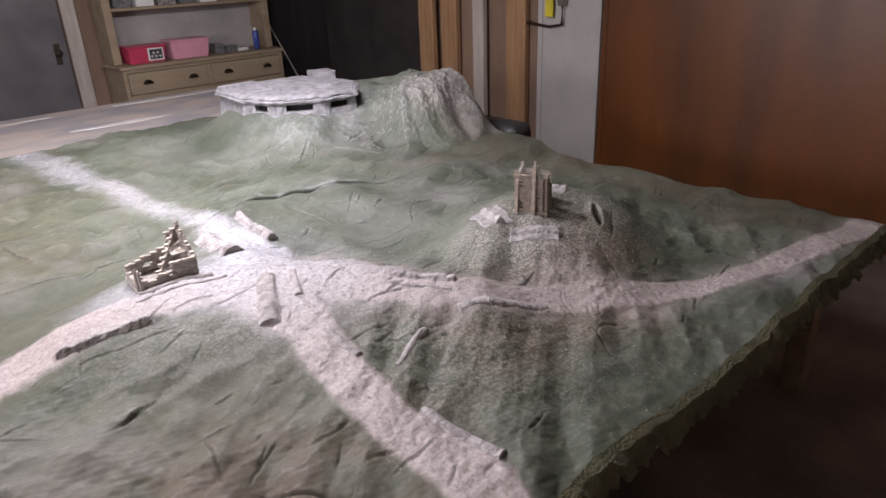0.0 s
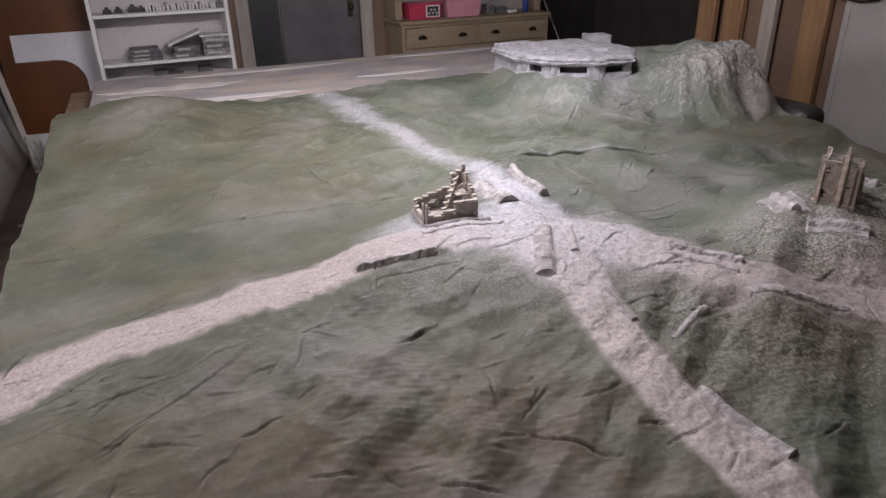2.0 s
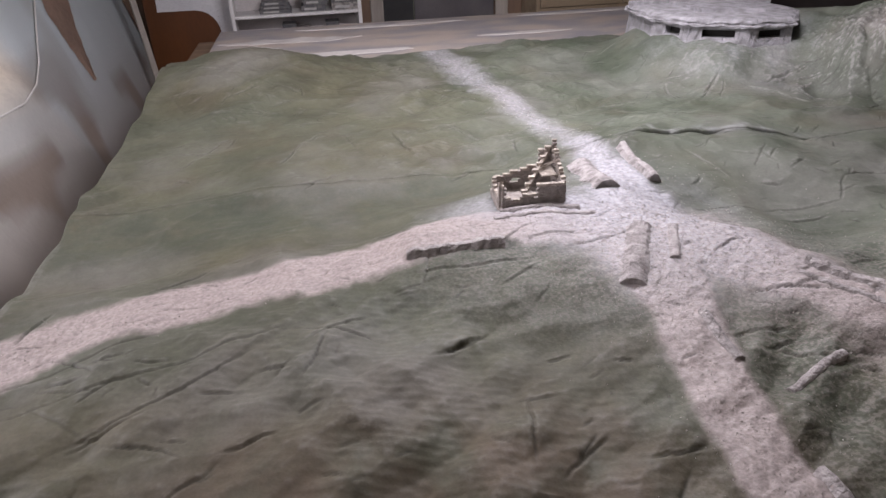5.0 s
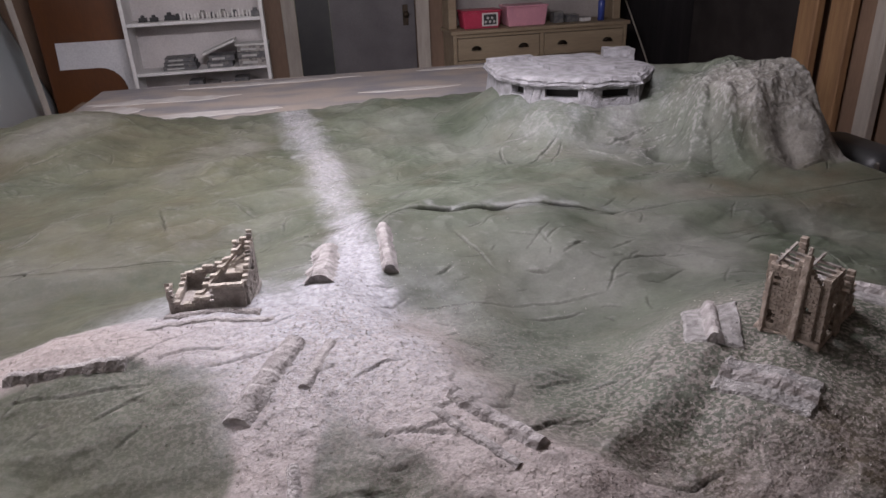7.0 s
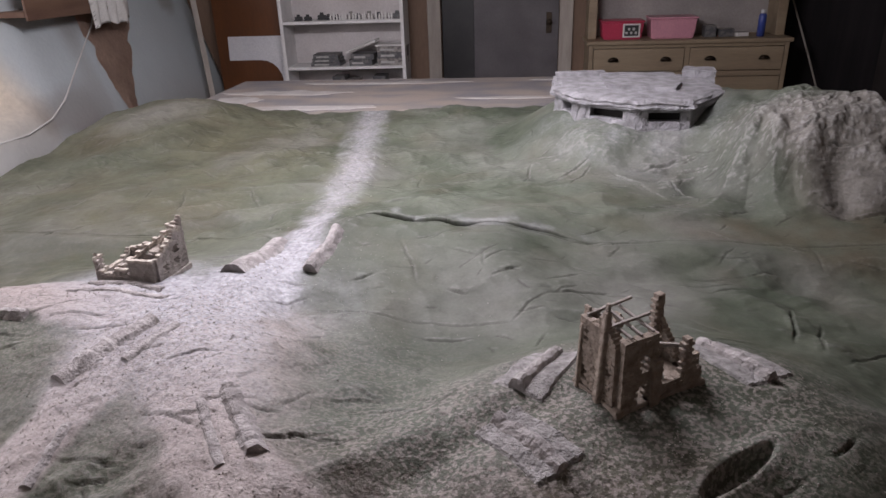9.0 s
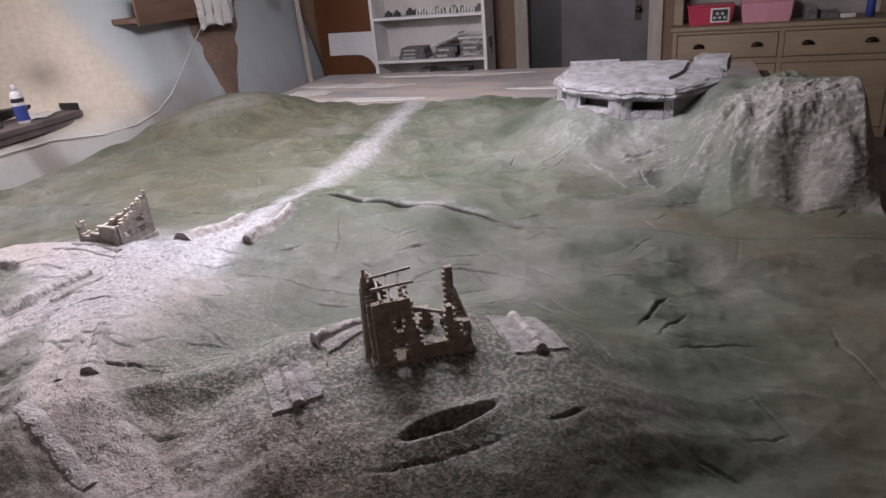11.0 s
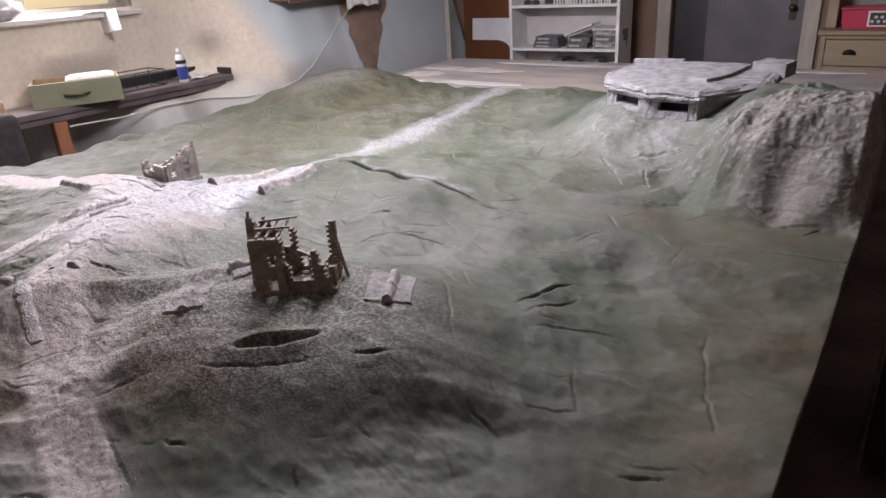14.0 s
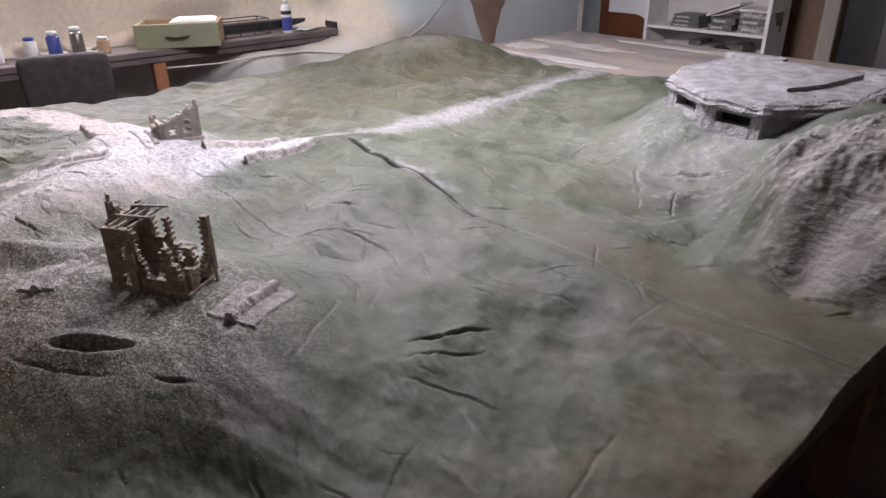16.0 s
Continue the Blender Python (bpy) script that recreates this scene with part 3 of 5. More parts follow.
def terrain_material():
    m = bpy.data.materials.new("painted_terrain")
    m.use_nodes = True
    n, l = m.node_tree.nodes, m.node_tree.links
    b = n["Principled BSDF"]
    co = n.new("ShaderNodeTexCoord")

    def noise(scale, detail=5):
        t = n.new("ShaderNodeTexNoise")
        t.inputs["Scale"].default_value, t.inputs["Detail"].default_value = scale, detail
        l.new(co.outputs["Object"], t.inputs["Vector"])
        return t.outputs[0]

    def ranged(v, a, c, lo=0.0, hi=1.0):
        r = n.new("ShaderNodeMapRange")
        for k, val in zip((1, 2, 3, 4), (a, c, lo, hi)):
            r.inputs[k].default_value = val
        l.new(v, r.inputs[0])
        return r.outputs[0]

    def attr(name):
        a = n.new("ShaderNodeAttribute")
        a.attribute_name = name
        return a.outputs["Fac"]

    def mixed(f, a, c, blend="MIX"):
        x = n.new("ShaderNodeMix")
        x.data_type, x.blend_type = "RGBA", blend
        if isinstance(f, float):
            x.inputs[0].default_value = f
        else:
            l.new(f, x.inputs[0])
        for k, v in ((6, a), (7, c)):
            if isinstance(v, tuple):
                x.inputs[k].default_value = (*v, 1)
            else:
                l.new(v, x.inputs[k])
        return x.outputs[2]

    def times(a, c):
        x = n.new("ShaderNodeMath")
        x.operation = "MULTIPLY"
        for k, v in ((0, a), (1, c)):
            if isinstance(v, float):
                x.inputs[k].default_value = v
            else:
                l.new(v, x.inputs[k])
        return x.outputs[0]

    green = mixed(ranged(noise(3.2, 3), 0.38, 0.62), (0.096, 0.113, 0.088), (0.040, 0.056, 0.038))
    col = mixed(attr("olive"), green, mixed(ranged(noise(7), 0.35, 0.65), (0.081, 0.080, 0.048), (0.053, 0.052, 0.031)))
    col = mixed(times(attr("brown"), ranged(noise(9), 0.22, 0.55)), col, (0.086, 0.066, 0.042))
    col = mixed(times(attr("moss_and_dark"), ranged(noise(25), 0.3, 0.6)), col, (0.046, 0.056, 0.038))
    col = mixed(ranged(noise(2.2, 3), 0.50, 0.70, 0.0, 0.5), col, (0.170, 0.165, 0.155))
    col = mixed(attr("rock"), col, mixed(ranged(noise(14, 6), 0.35, 0.65), (0.205, 0.195, 0.175), (0.130, 0.122, 0.108)))
    col = mixed(times(attr("road"), 0.92), col, mixed(ranged(noise(120, 4), 0.36, 0.64), (0.395, 0.345, 0.332), (0.262, 0.222, 0.212)))
    col = mixed(attr("pale"), col, mixed(ranged(noise(90, 4), 0.34, 0.64), (0.43, 0.43, 0.465), (0.25, 0.25, 0.27)))
    speck = ranged(noise(125, 3), 0.47, 0.57)
    col = mixed(times(times(attr("grit"), speck), 0.62), col, (0.335, 0.292, 0.275))
    pits = ranged(noise(105, 3), 0.57, 0.63)
    col = mixed(times(times(attr("grit"), pits), 0.50), col, (0.05, 0.04, 0.034))
    col = mixed(1.0, col, ranged(noise(30, 6), 0.28, 0.72, 0.90, 1.10), "MULTIPLY")
    col = mixed(1.0, col, ranged(noise(130, 3), 0.30, 0.70, 0.92, 1.08), "MULTIPLY")
    # pale highlights painted on the raised edges
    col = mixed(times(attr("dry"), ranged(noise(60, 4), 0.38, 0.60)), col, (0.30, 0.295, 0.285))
    # painted shade in the creases and the joint
    col = mixed(times(attr("crack_shade"), 0.8), col, (0.028, 0.026, 0.020))
    l.new(col, b.inputs["Base Color"])
    sheen = mixed(times(attr("road"), 0.35), ranged(noise(20), 0.3, 0.7, 0.60, 0.78), (0.42, 0.42, 0.42))
    sheen = mixed(attr("pale"), sheen, (0.50, 0.50, 0.50))
    l.new(sheen, b.inputs["Roughness"])
    b.inputs["Specular IOR Level"].default_value = 0.38
    b1 = n.new("ShaderNodeBump")
    b1.inputs["Strength"].default_value, b1.inputs["Distance"].default_value = 0.16, 0.008
    rid = n.new("ShaderNodeTexNoise")
    rid.inputs["Scale"].default_value, rid.inputs["Detail"].default_value, rid.inputs["Roughness"].default_value = 14.0, 4, 0.5
    l.new(co.outputs["Object"], rid.inputs["Vector"])
    l.new(rid.outputs[0], b1.inputs["Height"])
    b2 = n.new("ShaderNodeBump")
    b2.inputs["Distance"].default_value = 0.004
    add = n.new("ShaderNodeMath")
    add.operation = "MULTIPLY_ADD"
    add.inputs[1].default_value, add.inputs[2].default_value = 0.75, 0.08
    l.new(attr("grit"), add.inputs[0])
    l.new(add.outputs[0], b2.inputs["Strength"])
    l.new(noise(210, 3), b2.inputs["Height"])
    l.new(b1.outputs[0], b2.inputs["Normal"])
    mp = n.new("ShaderNodeMapping")
    mp.inputs["Scale"].default_value = (48, 48, 85)
    l.new(co.outputs["Object"], mp.inputs["Vector"])
    wr = n.new("ShaderNodeTexNoise")
    wr.inputs["Scale"].default_value, wr.inputs["Detail"].default_value = 1.0, 4
    l.new(mp.outputs[0], wr.inputs["Vector"])
    b3 = n.new("ShaderNodeBump")
    b3.inputs["Distance"].default_value = 0.014
    l.new(times(attr("rock"), 0.42), b3.inputs["Strength"])
    l.new(wr.outputs[0], b3.inputs["Height"])
    l.new(b2.outputs[0], b3.inputs["Normal"])
    l.new(b3.outputs[0], b.inputs["Normal"])
    return m


M_TERRAIN = terrain_material()
TABLE_TOP = 0.690
cut = int(np.searchsorted(ys, SEAM))
board_labels = ("crossroads terrain board with painted plaster hills and pink gravel roads", "hilly grey-green terrain board with a bluff and a pale road")
for which, (lo, hi) in enumerate(((0, cut), (cut - 1, len(ys)))):
    gx, gy, gz = skirted(GX[:, lo:hi], GY[:, lo:hi], GZ[:, lo:hi], TABLE_TOP + 0.002)
    padded_shade, edge = (np.pad(a[:, lo:hi], 1) for a in (CRACK_SHADE, CURVE))
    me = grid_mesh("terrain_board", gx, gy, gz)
    paint_masks(me, gx, gy, padded_shade, edge)
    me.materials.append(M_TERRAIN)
    tagged(new("terrain_board", me), board_labels[which], "terrain board", "terrain boards on the table")

# ---------------------------------------------------------------- room
RX0, RX1, RY0, RY1, CEIL = -2.05, 4.70, -2.60, 6.62, 2.40
structure("floor", box(RX0 - 0.2, RX1 + 0.2, RY0 - 0.2, RY1 + 0.4, -0.1, 0.0), M_FLOOR, "dirty brown concrete floor")
structure("ceiling", box(RX0 - 0.2, RX1 + 0.2, RY0 - 0.2, RY1 + 0.4, CEIL, CEIL + 0.1), M_CEIL, "dull painted ceiling")
DX0, DX1, DZ = 0.86, 1.93, 2.02
bm = box(RX0 - 0.2, DX0, RY1, RY1 + 0.15, 0.0, CEIL)
box(DX1, 3.80, RY1, RY1 + 0.15, 0.0, CEIL, bm=bm)
box(DX0, DX1, RY1, RY1 + 0.15, DZ, CEIL, bm=bm)
structure("wall_back", bm, M_BACKWALL, "brown boarded back wall with a doorway")
# darker copy of the back boarding, shade painted into its tone
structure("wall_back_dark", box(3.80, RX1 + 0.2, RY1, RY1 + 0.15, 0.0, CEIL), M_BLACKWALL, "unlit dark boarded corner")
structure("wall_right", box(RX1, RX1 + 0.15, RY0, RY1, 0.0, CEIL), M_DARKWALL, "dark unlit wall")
structure("wall_front", box(RX0 - 0.2, RX1 + 0.2, RY0 - 0.15, RY0, 0.0, CEIL), M_PLASTER, "pale plaster wall")
# left wall with the window opening
WY0, WY1, WZ0, WZ1 = 0.90, 3.20, 1.33, 2.05
bm = box(RX0 - 0.25, RX0, RY0, WY0, 0.0, CEIL)
box(RX0 - 0.25, RX0, WY1, RY1, 0.0, CEIL, bm=bm)
box(RX0 - 0.25, RX0, WY0, WY1, 0.0, WZ0, bm=bm)
box(RX0 - 0.25, RX0, WY0, WY1, WZ1, CEIL, bm=bm)
structure("wall_left", bm, M_PLASTER, "thick outer wall with a window")


def wall_x(y, z):
    """The face of the old left wall, which swells out towards its foot."""
    low = -1.12 - (0.42 * smooth(z, 0.0, 0.75) + 0.02 * smooth(z, 0.8, 1.6)) * (1 - smooth(y, 3.2, 3.8)) - 0.32 * np.clip(z, 0, 1.35) * smooth(y, 3.2, 3.8) - 0.82 * (1 - smooth(y, 2.35, 2.95)) * (1 - smooth(z, 0.7, 0.8))
    return low - 0.43 * (1 - smooth(y, 3.4, 4.3)) * smooth(z, 0.70, 0.86) + 0.02 * value_noise(y, z, 0.5, 31) + 0.006 * value_noise(y, z, 0.12, 32)


wy, wz = np.meshgrid(np.arange(-2.6, 6.62, 0.05), np.arange(0.0, 2.41, 0.05), indexing="ij")
me = grid_mesh("wall_lining", np.maximum(wall_x(wy, wz), RX0 + 0.01), wy, wz)
blue = smooth(wy - 4.05 + 0.35 * (wz - 1.0), -0.12, 0.12) + 0.75 * (1 - smooth(wz, 0.55, 0.85))
mask(me, "blue", blue)
# stained foot, darkened further up the wall, plus blotches and one patch
mask(me, "stain_tone", (1 - smooth(wz + 0.10 * value_noise(wy, wz, 0.4, 33), 0.0, 0.9)) * 0.85 + 0.5 * smooth(value_noise(wy, wz, 0.3, 34), 0.15, 0.4) + 0.7 * np.exp(-((wy - 3.66) / 0.09) ** 2 - ((wz - 1.04) / 0.09) ** 2))
bm = bmesh.new()
bm.from_mesh(me)
gone = [f for f in bm.faces if WY0 < f.calc_center_median().y < WY1 and WZ0 < f.calc_center_median().z < WZ1]
bmesh.ops.delete(bm, geom=gone, context="FACES")
bmesh.ops.solidify(bm, geom=bm.faces[:], thickness=0.012)
bm.to_mesh(me)
bm.free()


def lining_material():
    m = material("patchy_wall_paint", (0.78, 0.70, 0.58), (0.66, 0.59, 0.49), 2.0, 0.85, bump=0.3, bump_scale=30)
    n, l = m.node_tree.nodes, m.node_tree.links
    b = n["Principled BSDF"]
    src = b.inputs["Base Color"].links[0].from_socket
    for name, colour in (("blue", (0.55, 0.61, 0.63)), ("stain_tone", (0.24, 0.20, 0.17))):
        a = n.new("ShaderNodeAttribute")
        a.attribute_name = name
        x = n.new("ShaderNodeMix")
        x.data_type = "RGBA"
        x.inputs[7].default_value = (*colour, 1)
        l.new(a.outputs["Fac"], x.inputs[0])
        l.new(src, x.inputs[6])
        src = x.outputs[2]
    l.new(src, b.inputs["Base Color"])
    return m


me.materials.append(lining_material())
tagged(new("wall_lining", me), "old cream and blue-grey plaster bulging at its foot", "", "", "structure")


def wall_patch(name, rows, mat, label):
    """A thin irregular layer lying on the left wall; rows of height, middle and half width."""
    bm = bmesh.new()
    prev = None
    for k in range(len(rows) * 6 - 5):
        i, f = divmod(k, 6)
        a, b = rows[i], rows[min(i + 1, len(rows) - 1)]
        z, yc, w = (a[j] + (b[j] - a[j]) * f / 6 for j in range(3))
        w = w * (1 + 0.25 * noise.noise(Vector((z * 9, yc, 3))))
        cur = []
        for s in (-1, -0.33, 0.33, 1):
            y = yc + s * w + 0.03 * noise.noise(Vector((z * 14, s, 1)))
            cur.append(bm.verts.new((float(wall_x(np.array(y), np.array(z))) + (0.012 if abs(s) < 0.5 else 0.004), y, z)))
        if prev:
            for p in range(3):
                bm.faces.new((prev[p], prev[p + 1], cur[p + 1], cur[p]))
        prev = cur
    bmesh.ops.solidify(bm, geom=bm.faces[:], thickness=0.006)
    return structure(name, bm, mat, label)


wall_patch("trim_bare_patch", [(0.52, 4.98, 0.03), (0.75, 5.02, 0.13), (1.0, 5.10, 0.24), (1.25, 5.18, 0.34), (1.5, 5.2, 0.42)], M_BROWNPATCH, "brown bare render showing where plaster fell")

# window: frame, bars and sill in the opening
win = thing("window_1", (-2.08, 0, 0), 0, "bright window with clutter along its sill", "window")
win["kind"] = "structure"
for nm, bx in (("window_frame", (-0.03, 0.03, WY0, WY1, WZ0, WZ0 + 0.05)), ("window_frame", (-0.03, 0.03, WY0, WY1, WZ1 - 0.05, WZ1)),
               ("window_frame", (-0.03, 0.03, WY0, WY0 + 0.05, WZ0 + 0.05, WZ1 - 0.05)), ("window_frame", (-0.03, 0.03, WY1 - 0.05, WY1, WZ0 + 0.05, WZ1 - 0.05)),
               ("mullion", (-0.025, 0.025, 1.62, 1.67, WZ0 + 0.05, WZ1 - 0.05)), ("mullion", (-0.025, 0.025, 2.44, 2.49, WZ0 + 0.05, WZ1 - 0.05))):
    part(nm, box(*bx, 0.004), M_FRAME, win)
part("window_sill", box(0.035, 0.16, WY0 - 0.03, WY1 + 0.03, WZ0 - 0.035, WZ0 - 0.002, 0.005), M_PAPER, win, "pale painted sill")

# doorway and its frame
door = thing("door_1", (0, RY1, 0), 0, "dark closed door in a worn grey frame", "door")
door["kind"] = "structure"
part("door_leaf", box(DX0 + 0.30, DX1 - 0.003, 0.04, 0.085, 0.005, DZ - 0.003, 0.003), M_DOOR, door)
# added black panel stands in for the dark beyond the door gap
part("gap_shade_panel", box(DX0 + 0.003, DX0 + 0.297, 0.09, 0.13, 0.005, DZ - 0.003, 0.003), M_BLACK, door, "black panel standing for the shade in the door gap")
part("frame_post", box(DX0 - 0.12, DX0, -0.03, -0.002, 0, DZ + 0.1, 0.005), M_FRAME, door)
part("frame_post", box(DX1, DX1 + 0.12, -0.03, -0.002, 0, DZ + 0.1, 0.005), M_FRAME, door)
part("frame_head", box(DX0, DX1, -0.03, -0.002, DZ, DZ + 0.1, 0.005), M_FRAME, door)
knob = lathe([(0.0001, 0), (0.024, 0.0), (0.024, 0.006), (0.009, 0.012), (0.009, 0.03), (0.026, 0.045), (0.026, 0.058), (0.012, 0.068), (0.0001, 0.069)], 16)
knob.transform(Matrix.Translation((1.84, 0.04, 1.0)) @ Matrix.Rotation(radians(90), 4, "X"))
part("door_knob", knob, M_BRONZE, door, "dark metal knob", True)
lock = box(1.815, 1.865, 0.03, 0.041, 0.90, 1.08, 0.003)
part("lock_plate", lock, M_BRONZE, door)

# ---------------------------------------------------------------- right side: timber posts, panels, ply door
right = structure("wall_panelling", box(4.34, 4.42, -2.55, 4.5, 0.0, CEIL), M_BACKWALL, "rough brown boarding behind the posts")
for y0, y1, x0, mt, lab in ((4.28, 4.46, 4.20, M_PINE, "pale rough pine post"), (4.05, 4.24, 4.26, M_PINE, "rough pine plank on end"), (3.72, 3.84, 4.24, M_FRAME, "weathered grey timber post"), (3.3, 3.5, 4.27, M_PINE, "rough pine plank on end")):
    post = thing("timber_post", (x0, (y0 + y1) / 2, 0), 0, lab + " standing against the boarding", "post", "posts along the boarding")
    part("shaft", box(0, 0.06, (y0 - y1) / 2, (y1 - y0) / 2, 0, CEIL - 0.01, 0.008), mt, post)
    part("foot_block", box(-0.02, 0.06, (y0 - y1) / 2 - 0.015, (y0 - y1) / 2 - 0.001, 0, 0.09, 0.004), mt, post)
gb = thing("grey_board", (4.28, 2.62, 0), 0, "pale grey painted board standing by the ply door", "board")
part("face", box(0, 0.055, 0, 0.515, 0, 2.1, 0.004), M_PANELGREY, gb)
part("edge_batten", box(-0.003, 0.055, 0.516, 0.56, 0, 2.1, 0.004), M_PANELGREY, gb)
ply = thing("plywood_door", (4.30, 0, 0), 0, "large orange varnished plywood door", "door")
part("leaf", box(-0.02, 0.035, 0.55, 2.60, 0.01, 2.2, 0.004), M_PLY, ply)
part("edge_strip", box(-0.026, -0.0205, 2.56, 2.60, 0.01, 2.2, 0.001), M_PLY, ply)
ply2 = thing("plywood_door", (4.30, 0, 0), 0, "second orange varnished plywood sheet", "door")
part("leaf", box(-0.015, 0.035, -1.6, 0.54, 0.01, 2.2, 0.004), M_PLY, ply2)
part("edge_strip", box(-0.02, -0.0155, 0.50, 0.54, 0.01, 2.2, 0.001), M_PLY, ply2)
hook = thing("wall_hook", (4.335, 3.05, 1.18), 0, "brown metal bracket with a yellow tag", "bracket")
part("arm", tube([(0, 0.24, 0.0), (-0.05, 0.24, 0), (-0.09, 0.0, -0.02), (-0.09, -0.12, 0.0), (-0.09, -0.12, 0.16)], 0.011), M_BRONZE, hook, smooth=True)
part("tag", box(-0.10, -0.085, -0.04, 0.03, 0.05, 0.40, 0.003), M_YELLOW, hook, "yellow strap")
part("clip", box(-0.115, -0.07, -0.15, -0.09, 0.13, 0.20, 0.006), M_METAL, hook)

# ---------------------------------------------------------------- table


def rough_chip(rnd, r):
    """A small flat torn chip."""
    ring = [(r * rnd.uniform(0.5, 1.3) * math.cos(a), r * rnd.uniform(0.4, 0.9) * math.sin(a)) for a in (2 * math.pi * i / 7 for i in range(7))]
    return prism(ring, -0.003, 0.003)


table = thing("games_table", (0, 0, 0), 0, "large timber table carrying the terrain boards", "table")
part("tabletop", box(-0.60, 2.765, 0.36, 5.12, TABLE_TOP - 0.035, TABLE_TOP, 0.003), M_TABLE, table)
for lx in (-0.47, 1.1, 2.65):
    for ly in (0.5, 2.6, 4.95):
        part("leg", box(lx - 0.04, lx + 0.04, ly - 0.04, ly + 0.04, 0.0, TABLE_TOP - 0.035, 0.004), M_TABLE, table)
for ly in (0.42, 5.04):
    part("apron", box(-0.55, 2.74, ly - 0.012, ly + 0.012, TABLE_TOP - 0.13, TABLE_TOP - 0.0355, 0.002), M_TABLE, table)
rt = random.Random(12)
for k in range(30):
    x = rt.uniform(0.85, 2.0)
    bm = rough_chip(rt, rt.uniform(0.015, 0.045))
    bm.transform(pose(x, 0.385 + rt.uniform(0.0, 0.012), rt.uniform(0.55, 0.64), rt.uniform(60, 120), rt.uniform(-40, 40), rt.uniform(-30, 30)))
    part("torn_scrap", bm, (M_PAPER, M_RAWWOOD, M_MOSS, M_BOARDWHITE)[k % 4], table)
board = thing("foam_board", (0, 0, TABLE_TOP), 0, "bare tan board with white plaster smears on the table", "board")
part("sheet", box(-0.44, 2.67, 3.77, 5.07, 0.0, 0.070, 0.004), M_BOARD, board)
for k, (sx, sy, sw, sd) in enumerate(((0.05, 4.55, 0.55, 0.10), (0.30, 4.05, 0.6, 0.08), (0.62, 4.9, 0.7, 0.06), (-0.2, 4.3, 0.2, 0.16), (1.5, 4.3, 0.4, 0.05), (2.1, 4.95, 0.6, 0.05))):
    bm = bmesh.new()
    ring = [bm.verts.new((sx + sw * math.cos(a) * (0.75 + 0.4 * noise.noise(Vector((math.cos(a) * 2, math.sin(a) * 2, k)))), sy + sd * math.sin(a) * (0.75 + 0.5 * noise.noise(Vector((math.cos(a) * 3, math.sin(a) * 3, k + 9)))), 0.0725)) for a in (2 * math.pi * i / 40 for i in range(40))]
    f = bm.faces.new(ring)
    low = bmesh.ops.extrude_face_region(bm, geom=[f])
    for v in low["geom"]:
        if isinstance(v, bmesh.types.BMVert):
            v.co.z = 0.0695
    bmesh.ops.recalc_face_normals(bm, faces=bm.faces[:])
    part("plaster_smear", bm, M_BOARDWHITE, board, "white plaster smear")

# ---------------------------------------------------------------- bunker
BZ = 0.878


def rough_solid(outline, z0, z1, cuts, amp, cell):
    """A solid over an outline with a knocked, uneven surface."""
    bm = prism(outline, z0, z1)
    bmesh.ops.triangulate(bm, faces=[f for f in bm.faces if len(f.verts) > 4])
    bmesh.ops.subdivide_edges(bm, edges=bm.edges[:], cuts=cuts, use_grid_fill=True)
    for v in bm.verts:
        p = v.co / cell
        v.co += Vector((noise.noise(p), noise.noise(p + Vector((9, 3, 1))), noise.noise(p + Vector((2, 7, 5))))) * amp
    return bm


ROOF = [(1.70, 3.05), (1.78, 2.85), (2.00, 2.71), (2.20, 2.69), (2.39, 2.93), (2.36, 3.34), (1.72, 3.36)]
bunker = thing("bunker", (2.062, 3.025, -0.005), 0, "grey-white concrete bunker model dug into the hill", "bunker")


def local(outline, shrink=0.0):
    return [((x - 2.05) * (1 - shrink), (y - 3.0) * (1 - shrink)) for x, y in outline]


def slab(outline, rings, cuts, amp, cell):
    """A thick slab with sloping rim; rings of shrink and height, bottom first."""
    bm = bmesh.new()
    loops = [[bm.verts.new((x * (1 - s), y * (1 - s), z)) for x, y in outline] for s, z in rings]
    n = len(outline)
    for lo, hi in zip(loops, loops[1:]):
        for i in range(n):
            bm.faces.new((lo[i], lo[(i + 1) % n], hi[(i + 1) % n], hi[i]))
    bm.faces.new(list(reversed(loops[0])))
    bm.faces.new(loops[-1])
    bmesh.ops.triangulate(bm, faces=[f for f in bm.faces if len(f.verts) > 4])
    bmesh.ops.subdivide_edges(bm, edges=bm.edges[:], cuts=cuts, use_grid_fill=True)
    for v in bm.verts:
        p = v.co / cell
        v.co += Vector((noise.noise(p), noise.noise(p + Vector((9, 3, 1))), 0.7 * noise.noise(p + Vector((2, 7, 5))))) * amp
        v.co += 0.4 * amp * noise.noise_vector(p * 3.1)
    return bm


part("roof_slab", slab(local(ROOF), ((0.07, 1.000), (0.0, 1.004), (-0.01, 1.012), (0.012, 1.018), (0.006, 1.026), (0.05, 1.036), (0.12, 1.040)), 6, 0.009, 0.026), M_CONCRETE, bunker, "thick ragged-edged roof slab")
part("upper_slab", rough_solid(local([(1.92, 2.98), (2.17, 2.88), (2.22, 3.02), (2.24, 3.28), (1.92, 3.30)]), 1.036, 1.054, 5, 0.005, 0.03), M_CONCRETE, bunker)
part("rear_block", rough_solid(local([(2.26, 3.20), (2.39, 3.16), (2.41, 3.27), (2.29, 3.31)]), 1.02, 1.074, 4, 0.004, 0.03), M_CONCRETE, bunker, "square concrete block at the back")
part("rear_kerb", rough_solid(local([(1.73, 3.30), (1.95, 3.30), (1.95, 3.35), (1.73, 3.35)]), 1.036, 1.056, 4, 0.004, 0.03), M_CONCRETE, bunker)
